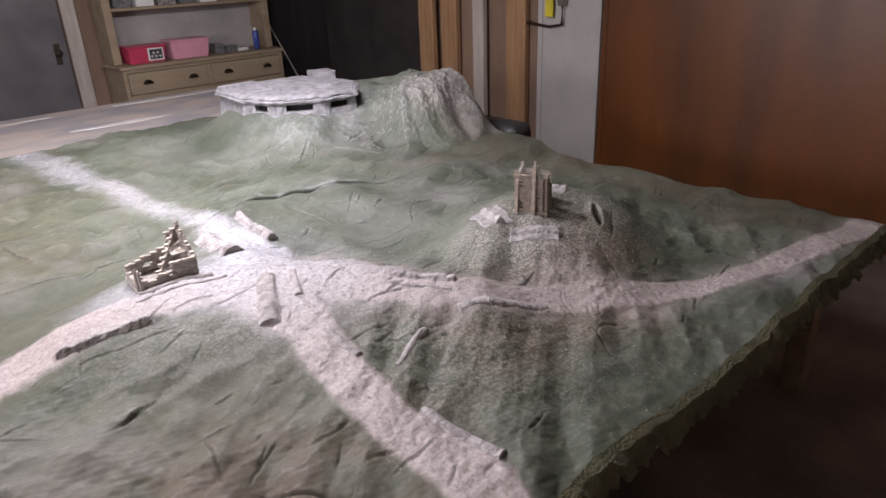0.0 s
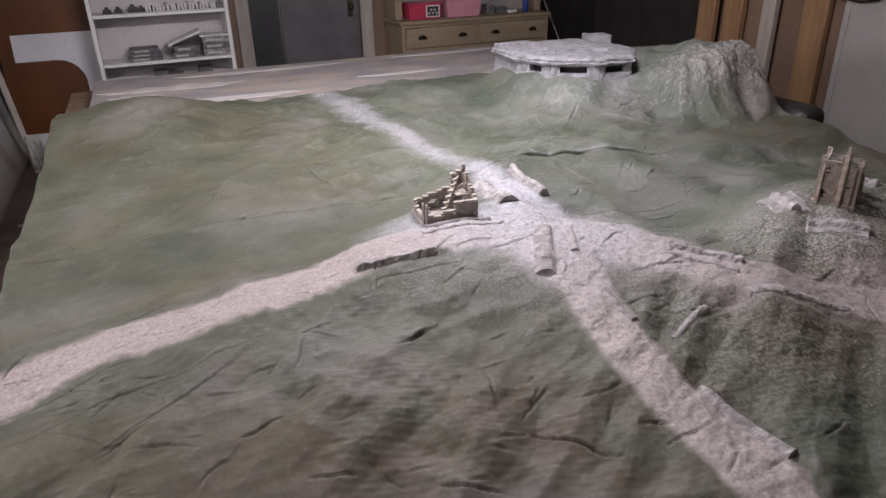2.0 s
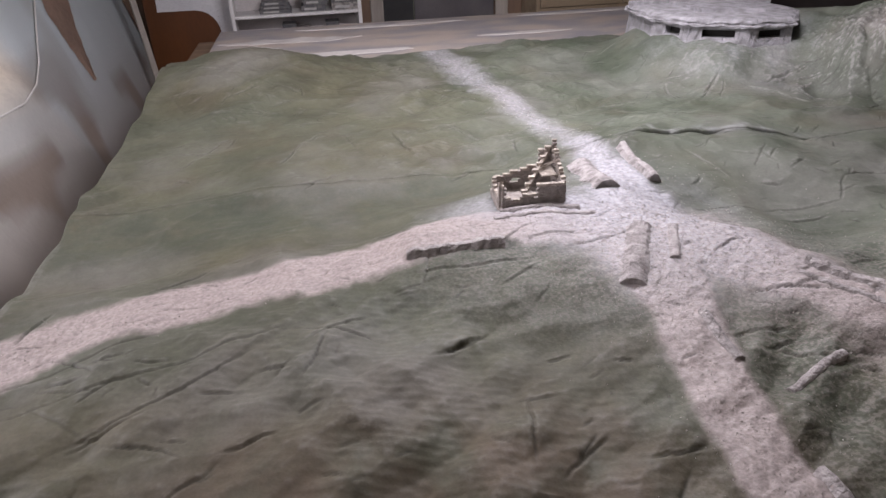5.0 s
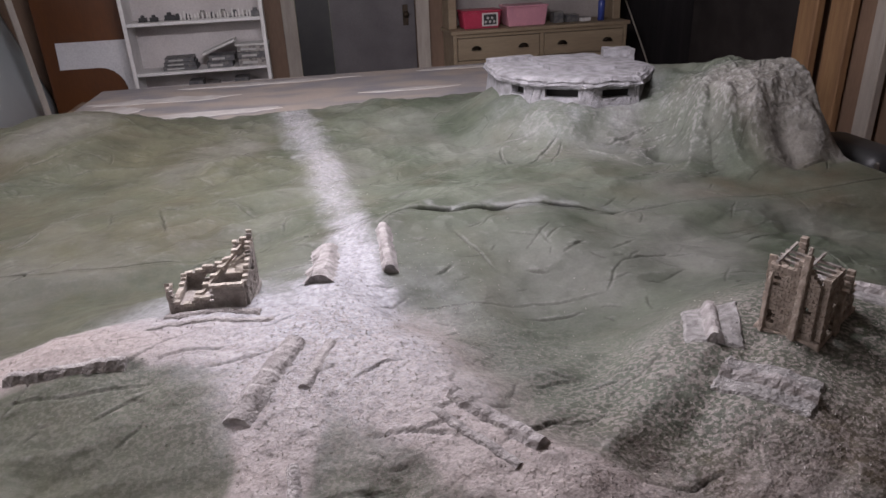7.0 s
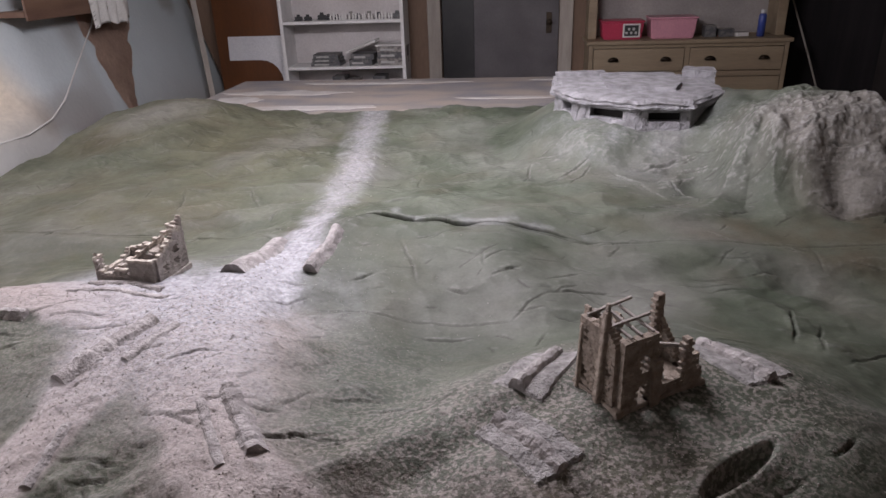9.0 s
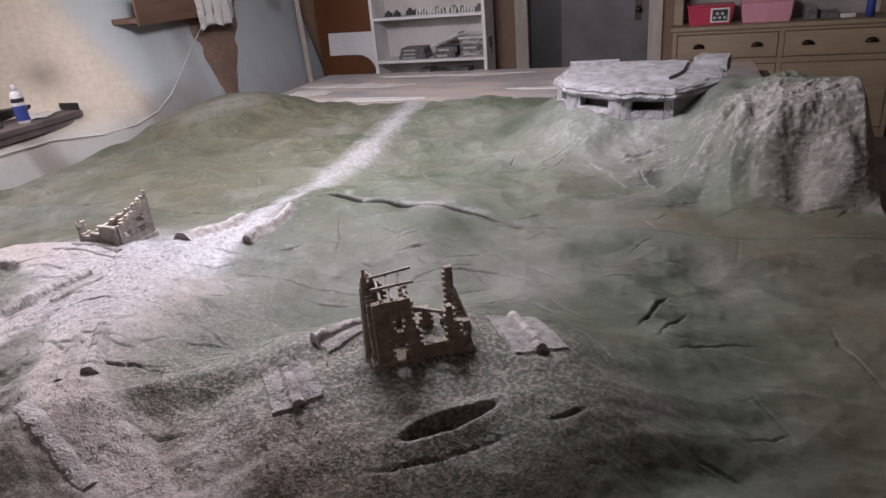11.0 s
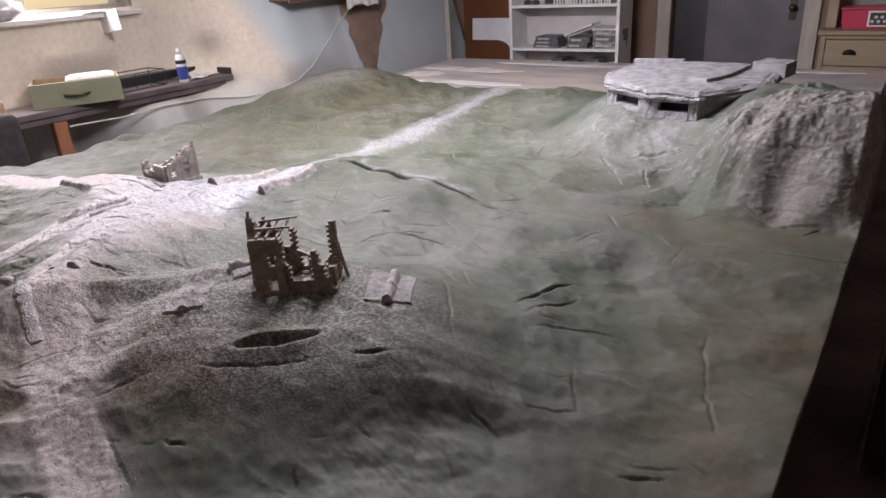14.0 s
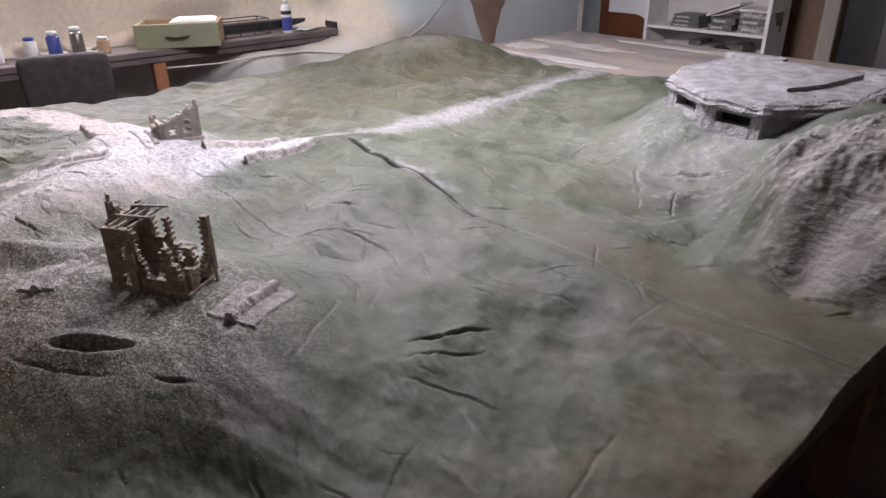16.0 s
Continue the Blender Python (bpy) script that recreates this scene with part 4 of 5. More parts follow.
WALLS = local(ROOF, 0.045)


def face_wall(a, b, slit):
    """One face of the bunker with a firing slit; slit: middle and half length along the face, or None."""
    a, b = Vector((*a, 0)), Vector((*b, 0))
    d = (b - a).normalized()
    nrm = Vector((d.y, -d.x, 0))
    length = (b - a).length
    bm = bmesh.new()
    spans = [(0, length, 0.855, 1.010)] if slit is None else [(0, slit[0] - slit[1], 0.855, 1.010), (slit[0] + slit[1], length, 0.855, 1.010), (slit[0] - slit[1], slit[0] + slit[1], 0.855, 0.960), (slit[0] - slit[1], slit[0] + slit[1], 0.993, 1.010)]
    for s0, s1, z0, z1 in spans:
        one = box(s0, s1, -0.035, 0.0, z0, z1)
        bmesh.ops.subdivide_edges(one, edges=one.edges[:], cuts=4, use_grid_fill=True)
        for v in one.verts:
            p = v.co / 0.02 + a * 40
            v.co.y += 0.006 * noise.noise(p) + (0.02 * (0.96 - v.co.z) / 0.1 if v.co.z < 0.96 else 0)
        m = Matrix.Translation(a) @ Matrix(((d.x, nrm.x, 0), (d.y, nrm.y, 0), (0, 0, 1))).to_4x4()
        one.transform(m)
        tmp = bpy.data.meshes.new("tmp")
        one.to_mesh(tmp)
        one.free()
        bm.from_mesh(tmp)
        bpy.data.meshes.remove(tmp)
    return bm


for k, slit in enumerate(((0.12, 0.04), (0.125, 0.068), (0.10, 0.058), None, None, None, None)):
    wall = part("bunker_wall", face_wall(WALLS[k], WALLS[(k + 1) % 7], slit), M_CONCRETE, bunker)
# solid near-black block paints in the shade behind the firing slits
part("shade_block", prism(local(ROOF, 0.17), 0.86, 1.004), M_SLIT, bunker, "near-black block standing for the shade behind the slits")

# ---------------------------------------------------------------- ruins


def brick_wall(parent, p, q, top, holes=(), thick=0.011, mat=None, cap=None, name="wall", base=-0.012, cell=(0.0115, 0.0062)):
    """A broken wall of small courses from p to q; top(s) gives its height along it, holes are (s0, s1, z0, z1)."""
    p, q = Vector((*p, 0)), Vector((*q, 0))
    d = (q - p).normalized()
    length = (q - p).length
    m = Matrix.Translation(p) @ Matrix(((d.x, -d.y, 0), (d.y, d.x, 0), (0, 0, 1))).to_4x4()
    bm, capped = bmesh.new(), bmesh.new()
    rnd = random.Random(int(1000 * (p.x + 3 * p.y + 7 * q.x)) + 5)
    cw, ch = cell
    row, z = 0, base
    while z < 0.2:
        s = -cw * 0.5 * (row % 2)
        while s < length:
            a, b = max(s, 0), min(s + cw, length)
            mid = (a + b) / 2
            if b - a > 0.001 and z < top(mid / length) and not any(h[0] * length <= mid <= h[1] * length and h[2] <= z + ch / 2 <= h[3] for h in holes):
                last = z + ch >= top(mid / length)
                j = rnd.uniform(-0.0009, 0.0009)
                target = capped if (last and cap) else bm
                box(a + 0.0004, b - 0.0004, -thick / 2 + j, thick / 2 + j + rnd.uniform(-0.0004, 0.0006), z, z + ch - 0.0004 + (rnd.uniform(0, 0.002) if last else 0), bm=target)
            s += cw
        z += ch
        row += 1
    box(0.0006, length - 0.0006, -thick / 2 + 0.0018, thick / 2 - 0.0018, base, base + 0.002, bm=bm)
    bm.transform(m)
    wall = part(name, bm, mat, parent)
    if cap and len(capped.verts):
        capped.transform(m)
        part("broken_top", capped, cap, wall, "pale dry-brushed broken edge")["kind"] = "stuff"
    else:
        capped.free()
    return wall


za = height(0.64, 1.60) + 0.004
ra = thing("ruined_house", (0.577, 1.537, za), -6, "roofless brown brick house ruin beside the crossroads", "ruin", "model ruins on the boards")
brick_wall(ra, (0, 0), (0.157, 0), lambda s: 0.058 if s < 0.05 else 0.030 if s < 0.16 else 0.022 if s < 0.30 else 0.036 if s < 0.52 else 0.022 if s < 0.58 else 0.060, (), mat=M_RUIN, cap=M_RUINTOP)
brick_wall(ra, (0.157, 0.006), (0.157, 0.128), lambda s: 0.060 + 0.045 * s + (0.012 if 0.6 < s < 0.8 else 0) + (0.025 if s > 0.93 else 0), ((0.15, 0.32, 0.016, 0.036), (0.55, 0.72, 0.016, 0.036), (0.55, 0.72, 0.052, 0.070)), mat=M_RUIN, cap=M_RUINTOP)
brick_wall(ra, (0.151, 0.128), (0.0, 0.128), lambda s: 0.112 - 0.05 * s if s < 0.22 else 0.072 - 0.04 * s, ((0.55, 0.7, 0.016, 0.034),), mat=M_RUIN, cap=M_RUINTOP)
brick_wall(ra, (0.0, 0.122), (0.0, 0.006), lambda s: 0.034 - 0.02 * math.sin(3.1 * s) + (0.03 if s > 0.88 else 0), (), mat=M_RUIN, cap=M_RUINTOP)
part("floor_slab", box(-0.008, 0.165, -0.008, 0.136, -0.014, 0.002, 0.002), M_RUIN, ra)
part("fallen_beam", beam((0.06, 0.012, 0.032), (0.138, 0.12, 0.098), 0.007, 0.007), M_RUINTOP, ra, "pale fallen roof beam")
for k in range(7):
    f = k / 6
    part("stair_tread", box(0.052 + 0.078 * f, 0.066 + 0.078 * f, 0.010 + 0.108 * f, 0.022 + 0.108 * f, 0.034 + 0.064 * f, 0.041 + 0.064 * f), M_RUINTOP, ra)
part("floor_remnant", box(0.11, 0.15, 0.05, 0.12, 0.058, 0.063, 0.001), M_RUINTOP, ra)
part("roof_spar", beam((0.11, 0.10, 0.062), (0.155, 0.06, 0.10), 0.005, 0.005), M_RUINTOP, ra)

zb = height(1.79, 1.13) + 0.002
rb = thing("ruined_tower", (1.735, 1.076, zb), 33, "tall tan brick ruin with bare roof beams on a mound", "ruin", "model ruins on the boards")
LB, DB = 0.172, 0.095
brick_wall(rb, (0, 0), (LB, 0), lambda s: 0.118 if s < 0.20 else 0.112 if s < 0.42 else 0.05 if s < 0.47 else 0.016 if s < 0.74 else 0.082 if s < 0.86 else 0.05 if s < 0.92 else 0.02,
           ((0.20, 0.33, -0.02, 0.034), (0.21, 0.33, 0.058, 0.086)), mat=M_RUINTAN, thick=0.013)
brick_wall(rb, (0, DB), (0, 0.0065), lambda s: 0.122 if s < 0.5 else 0.142 - 0.10 * abs(s - 0.62), ((0.10, 0.24, 0.012, 0.036), (0.14, 0.24, 0.084, 0.104), (0.76, 0.86, 0.050, 0.062)), mat=M_RUINTAN, thick=0.013)
brick_wall(rb, (0.0065, DB), (LB, DB), lambda s: 0.135 - 0.15 * s if s < 0.2 else 0.060 if s < 0.36 else 0.105 if s < 0.45 else 0.066 - 0.04 * s if s < 0.68 else 0.030 if s < 0.88 else 0.118,
           ((0.46, 0.58, 0.014, 0.036), (0.70, 0.8, 0.0, 0.03)), mat=M_RUINTAN, thick=0.013)
brick_wall(rb, (LB, 0.0065), (LB, DB - 0.0065), lambda s: 0.045 - 0.04 * s if s < 0.5 else 0.025 + 0.09 * (s - 0.5), ((0.3, 0.5, 0.0, 0.03),), mat=M_RUINTAN, thick=0.013)
for x0 in (0.018, 0.038, 0.062):
    part("roof_beam", beam((x0, 0.0, 0.121), (x0 + 0.004, DB, 0.127), 0.0045, 0.0045), M_RUIN, rb)
part("roof_beam", beam((0.0, 0.035, 0.128), (0.085, 0.035, 0.131), 0.0045, 0.0045), M_RUIN, rb)
part("roof_beam", beam((0.0, 0.085, 0.128), (0.09, 0.085, 0.136), 0.0045, 0.0045), M_RUIN, rb)
part("chimney", beam((-0.013, 0.036, -0.012), (-0.003, 0.034, 0.158), 0.013, 0.011, bevel=0.002), M_RUINTAN, rb, "narrow broken chimney stack")
part("chimney_cap", beam((-0.003, 0.034, 0.1582), (-0.002, 0.034, 0.172), 0.007, 0.006, bevel=0.001), M_RUINTOP, rb)
part("corner_buttress", beam((-0.010, DB - 0.004, -0.012), (-0.004, DB - 0.006, 0.112), 0.008, 0.008, bevel=0.001), M_RUINTAN, rb)
part("lintel", beam((0.085, 0.06, 0.064), (0.145, 0.0, 0.070), 0.005, 0.006), M_RUIN, rb)
part("leaning_post", beam((LB + 0.022, DB - 0.03, -0.01), (LB - 0.002, DB - 0.006, 0.075), 0.006, 0.006), M_RUINTOP, rb)
part("buttress", prism([(0.055, -0.016), (0.073, -0.016), (0.071, -0.0068), (0.057, -0.0068)], -0.01, 0.075), M_RUINTAN, rb)
part("floor_slab", box(-0.01, LB + 0.01, -0.01, DB + 0.01, -0.03, 0.000, 0.002), M_RUINTAN, rb)

# ---------------------------------------------------------------- low walls, kerbs and rubble on the boards


def low_wall(p, q, w, h, plate=0.0, label="low crumbling stone wall on the painted board", mat=None):
    """A lumpy strip of stone lying on the ground, some with a thin plate under it."""
    p, q = Vector(p), Vector(q)
    d = (q - p).normalized()
    nrm = Vector((-d.y, d.x))
    n = max(int((q - p).length / 0.009), 6)
    zb = min(height(*(p + (q - p) * f)) for f in (0, 0.5, 1))
    t = thing("low_wall", (p.x, p.y, zb), 0, label, "wall", "low walls on the boards")
    rnd = random.Random(int(p.x * 999 + q.y * 777))
    bm = bmesh.new()
    prev = None
    for i in range(n + 1):
        c = p + (q - p) * (i / n)
        zc = height(c.x, c.y) - zb
        ring = []
        hh = h * (0.88 + 0.30 * noise.noise(Vector((c.x * 30, c.y * 30, 0))) + 0.07 * rnd.random())
        if h > 0.012 and (i + int(p.x * 50)) % 4 == 3:
            hh *= 0.86
        for s, zz in ((-1.05, -0.012), (-0.66, 0.30), (-0.42, 0.86), (-0.15, 1.0), (0.2, 1.0), (0.42, 0.80), (0.68, 0.26), (1.05, -0.012)):
            off = nrm * (s * w * (1 + rnd.uniform(-0.14, 0.14)))
            ring.append(bm.verts.new((c.x - p.x + off.x, c.y - p.y + off.y, zc + (zz * hh * rnd.uniform(0.97, 1.03) if zz > 0 else -0.008))))
        if prev:
            for k in range(7):
                bm.faces.new((prev[k], ring[k], ring[k + 1], prev[k + 1]))
        else:
            bm.faces.new(ring)
        prev = ring
    bm.faces.new(list(reversed(prev)))
    bmesh.ops.recalc_face_normals(bm, faces=bm.faces[:])
    part("wall_core", bm, mat or M_STONE, t, smooth=False)
    if plate:
        bm = bmesh.new()
        rows = []
        for i in range(17):
            c = p + (q - p) * (i / 16 * 1.1 - 0.05)
            row = []
            for k in range(15):
                s = (k / 14 - 0.5) * 2 * plate * (1 + rnd.uniform(-0.03, 0.03))
                e = c + nrm * s + d * rnd.uniform(-0.002, 0.002)
                row.append(bm.verts.new((e.x - p.x, e.y - p.y, height(e.x, e.y) - zb + (0.0045 + rnd.uniform(0, 0.0012) if 0 < k < 14 and 0 < i < 16 else -0.006))))
            rows.append(row)
        for a, b in zip(rows, rows[1:]):
            for k in range(14):
                bm.faces.new((a[k], b[k], b[k + 1], a[k + 1]))
        bmesh.ops.recalc_face_normals(bm, faces=bm.faces[:])
        part("base_plate", bm, M_PLATE, t, "pale gritty base plate")
    return t


low_wall((0.313, 1.367), (0.530, 1.346), 0.018, 0.015, label="low dark-topped stone wall beside the pink road")
low_wall((0.836, 1.313), (0.740, 1.133), 0.034, 0.016, label="pale rubble wall across the crossroads")
low_wall((0.900, 1.288), (0.849, 1.176), 0.016, 0.007, label="thin broken kerb on the crossroads")
low_wall((0.915, 1.858), (0.886, 1.600), 0.040, 0.019, label="pale rubble bank beside the road bridge")
low_wall((1.066, 1.908), (1.054, 1.668), 0.026, 0.025, label="dark-faced parapet wall beside the road")
low_wall((0.827, 0.676), (0.846, 0.466), 0.018, 0.015, label="low brown stone wall along the front road")
low_wall((1.010, 0.869), (0.880, 0.826), 0.011, 0.005, label="thin broken kerb below the road bend")
low_wall((0.827, 1.025), (0.831, 0.901), 0.014, 0.006, label="thin broken kerb along the front road")
low_wall((1.087, 1.092), (1.188, 0.944), 0.022, 0.015, label="low rubble wall along the road bend")
low_wall((1.050, 1.060), (1.145, 0.915), 0.012, 0.005, label="thin broken kerb along the road bend")
low_wall((1.111, 0.853), (1.348, 0.759), 0.024, 0.006, label="low brown rubble wall below the road")
low_wall((1.546, 1.060), (1.643, 0.946), 0.020, 0.020, 0.050, label="low stone wall on a gritty plate near the tall ruin")
low_wall((1.575, 1.128), (1.652, 1.275), 0.020, 0.022, 0.055, label="low stone wall on a pale plate behind the tall ruin")
low_wall((1.922, 1.330), (2.010, 1.194), 0.020, 0.022, 0.058, label="low stone wall on a whitish plate beside the tall ruin")
low_wall((0.567, 1.515), (0.762, 1.490), 0.014, 0.006, label="thin broken kerb in front of the house ruin")
low_wall((0.540, 1.470), (0.790, 1.455), 0.012, 0.005, label="thin broken kerb in front of the house ruin")

# loose grit strewn over the roads and round the ruins
gv, gf = [], []
for k in range(9500):
    spot = rng.integers(0, 4)
    if spot == 0:
        x, y = rng.normal((1.76, 1.02), (0.19, 0.13)) if k % 3 else rng.normal((1.25, 0.78), (0.2, 0.16))
    elif spot == 1:
        x, y = rng.normal((0.92, 1.40), (0.20, 0.20))
    else:
        line = (ROAD_LEFT, ROAD_FRONT, ROAD_RIGHT, ROAD_BACK)[rng.integers(0, 4)]
        i = rng.integers(0, len(line) - 1)
        f = rng.random()
        x, y = (line[i][j] + f * (line[i + 1][j] - line[i][j]) + rng.normal(0, 0.045) for j in (0, 1))
    if not (X0 + 0.06 < x < X1 - 0.02 and Y0 + 0.02 < y < Y1 - 0.02) or (1.71 < x < 1.90 and 1.05 < y < 1.26) or (0.55 < x < 0.73 and 1.52 < y < 1.68):
        continue
    gv.append((x, y, rng.uniform(0.0010, 0.0026)))
gx, gy, gr = (np.array(c) for c in zip(*gv))
gz = ground(gx, gy)
verts, faces = [], []
for x, y, z, r in zip(gx, gy, gz, gr):
    b = len(verts)
    j = rng.uniform(0.6, 1.3, 5)
    verts += [(x + r * j[0], y, z - 0.001), (x - r * 0.5 * j[1], y + r * 0.87 * j[1], z - 0.001), (x - r * 0.5 * j[2], y - r * 0.87 * j[2], z - 0.001), (x + r * 0.4 * (j[4] - 1), y, z + r * j[3])]
    faces += [(b, b + 1, b + 3), (b + 1, b + 2, b + 3), (b + 2, b, b + 3)]
me = bpy.data.meshes.new("loose_grit")
me.from_pydata(verts, [], faces)
me.materials.append(M_GRIT)
tagged(new("loose_grit", me), "loose pale grit scattered over roads and mounds", "grit", "", "stuff")

# torn mossy fringe along the front of the table
verts, faces = [], []
nn = 240
for i in range(nn + 1):
    x = X0 + (X1 - X0) * i / nn
    z = height(min(max(x, X0), X1), Y0)
    sag = 0.035 + 0.05 * abs(noise.noise(Vector((x * 7, 0, 0)))) + 0.03 * random.random()
    for k, (dy, dz) in enumerate(((0.004, 0.002), (-0.018, -0.006), (-0.03, -0.4 * sag), (-0.032 - 0.02 * random.random(), -sag))):
        verts.append((x, Y0 + dy + 0.012 * noise.noise(Vector((x * 20, k, 0))) * (k > 0), z + dz))
for i in range(nn):
    for k in range(3):
        faces.append((i * 4 + k, i * 4 + k + 1, i * 4 + k + 5, i * 4 + k + 4))
me = bpy.data.meshes.new("mossy_fringe")
me.from_pydata(verts, [], faces)
me.materials.append(M_MOSS)
tagged(new("mossy_fringe", me), "dark mossy torn edging hanging from the table front", "edging", "", "stuff")

# ---------------------------------------------------------------- furniture along the back wall
shelf = thing("bookshelf", (-0.445, 5.985, 0), 1.5, "white open bookshelf with boxes and small models", "bookshelf")
SW, SD, SH = 1.06, 0.32, 1.95
part("side_panel", box(0, 0.03, 0, SD, 0, SH, 0.002), M_SHELF, shelf)
part("side_panel", box(SW - 0.03, SW, 0, SD, 0, SH, 0.002), M_SHELF, shelf)
part("back_panel", box(0.03, SW - 0.03, SD - 0.012, SD - 0.002, 0.02, SH - 0.02), M_SHELFBACK, shelf)
SHELVES = (0.04, 0.345, 0.70, 1.075, 1.45, SH - 0.03)
for z in SHELVES:
    part("shelf_board", box(0.031, SW - 0.031, 0.004, SD - 0.014, z, z + 0.025, 0.002), M_SHELF, shelf)


def game_box(x, y, z, w, d, h, rz, mat, label, tilt=0.0):
    t = thing("game_box", (x, y, z), rz, label, "box", "boxes on the shelf")
    if tilt:
        t.matrix_world = pose(x, y, z, 0, -tilt, rz)
    part("carton", box(0, w, 0, d, 0, h * 0.94, 0.0015), mat, t)
    part("lid", box(-0.001, w + 0.001, -0.0015, d, h * 0.94 + 0.0005, h, 0.001), M_PAPER if tilt else mat, t)
    part("title_bar", box(w * 0.12, w * 0.62, -0.003, -0.0016, h * 0.28, h * 0.62), M_BARS, t, "plain pale bar of unreadable print")
    return t


zs = 0.7255
for k, h in enumerate((0.032, 0.03, 0.034)):
    game_box(-0.22 + 0.012 * k, 6.03, zs, 0.26 - 0.02 * k, 0.2, h, 1.5 * k, M_BOXGREY, "dark grey flat game box in a stack")
    zs += h + 0.0005
zs = 0.7255
for k, h in enumerate((0.05, 0.048)):
    game_box(0.12 + 0.02 * k, 6.03, zs, 0.20, 0.2, h, 0, M_BOXGREY, "dark printed game box in a stack")
    zs += h + 0.0005
zs = 0.7255
for k, h in enumerate((0.058, 0.05, 0.045)):
    game_box(0.37, 6.03, zs, 0.24, 0.2, h, -1.0 * k, M_BOXGREY if k % 2 else M_BOXPALE, "printed game box in a stack")
    zs += h + 0.0005
game_box(0.355, 6.032, zs + 0.001, 0.265, 0.2, 0.014, 0, M_PAPER, "white flat box lid on a stack")
game_box(0.10, 6.02, 0.826, 0.28, 0.2, 0.018, 0, M_PAPER, "white box lid leaning on a stack", 20)
for k in range(4):
    game_box(-0.05 + 0.12 * k, 6.06, 0.3705, 0.11, 0.18, 0.26 - 0.03 * (k % 3), 0, (M_BOXGREY, M_BOXPALE, M_BLACK, M_BOXGREY)[k], "upright game box on the lower shelf")


def figure(x, y, z, s, mat):
    t = thing("miniature_model", (x, y, z), 0, "small painted wargame vehicle model on the shelf", "model", "models on the shelf")
    part("base", box(-0.024 * s, 0.024 * s, -0.016 * s, 0.016 * s, 0, 0.004 * s, 0.001), mat, t)
    part("hull", prism([(-0.02 * s, -0.012 * s), (0.022 * s, -0.010 * s), (0.022 * s, 0.010 * s), (-0.02 * s, 0.012 * s)], 0.0042 * s, 0.022 * s, 0.002 * s), mat, t)
    part("turret", lathe([(0.0001, 0.022 * s), (0.011 * s, 0.022 * s), (0.009 * s, 0.034 * s), (0.0001, 0.035 * s)], 10), mat, t)


rf = random.Random(4)
for k in range(11):
    figure(-0.30 + 0.085 * k + rf.uniform(-0.015, 0.015), 6.09 + rf.uniform(0, 0.08), 1.1005, rf.uniform(1.2, 1.9), M_BLACK if k < 5 else M_BOXPALE if k % 2 else M_BOXGREY)



def pawn(x, y, z, h):
    t = thing("miniature_figure", (x, y, z), 0, "tiny unpainted white game piece on the shelf", "game piece", "game pieces on the shelf")
    part("base", lathe([(0.0001, 0), (0.012, 0), (0.012, 0.003), (0.0001, 0.0031)], 10), M_PAPER, t)
    part("piece", lathe([(0.0001, 0.0032), (0.006, 0.0032), (0.009, h * 0.45), (0.005, h * 0.75), (0.006, h * 0.88), (0.0001, h)], 8), M_PAPER, t)


for k in range(20):
    pawn(-0.02 + 0.028 * k + rf.uniform(-0.006, 0.006), 6.035 + rf.uniform(0, 0.03), 1.1005, rf.uniform(0.045, 0.075))

# dresser with drawers below and open shelves above
dr = thing("dresser", (2.148, 6.035, 0), 0, "stripped pine dresser with cup-handled drawers", "dresser")
DW, DD = 1.58, 0.44
part("side_panel", box(0, 0.035, 0.002, DD, 0, 0.852, 0.003), M_DRESSER, dr)
part("side_panel", box(DW - 0.035, DW, 0.002, DD, 0, 0.852, 0.003), M_DRESSER, dr)
part("worktop", box(-0.02, DW + 0.02, -0.02, DD, 0.853, 0.885, 0.005), M_DRESSER, dr)
part("rail", box(0.036, DW - 0.036, 0.004, 0.03, 0.825, 0.852, 0.002), M_DRESSER, dr)
part("rail", box(0.036, DW - 0.036, 0.004, 0.03, 0.59, 0.632, 0.002), M_DRESSER, dr)
part("post", box(DW / 2 - 0.02, DW / 2 + 0.02, 0.004, 0.03, 0.0, 0.5895, 0.002), M_DRESSER, dr)
part("post", box(DW / 2 - 0.02, DW / 2 + 0.02, 0.004, 0.03, 0.6325, 0.8245, 0.002), M_DRESSER, dr)
part("plinth", box(0.036, DW - 0.036, 0.012, 0.03, 0.0, 0.08, 0.002), M_DRESSER, dr)
part("cabinet_back", box(0.036, DW - 0.036, DD - 0.015, DD - 0.003, 0.0, 0.85), M_DRESSIN, dr)
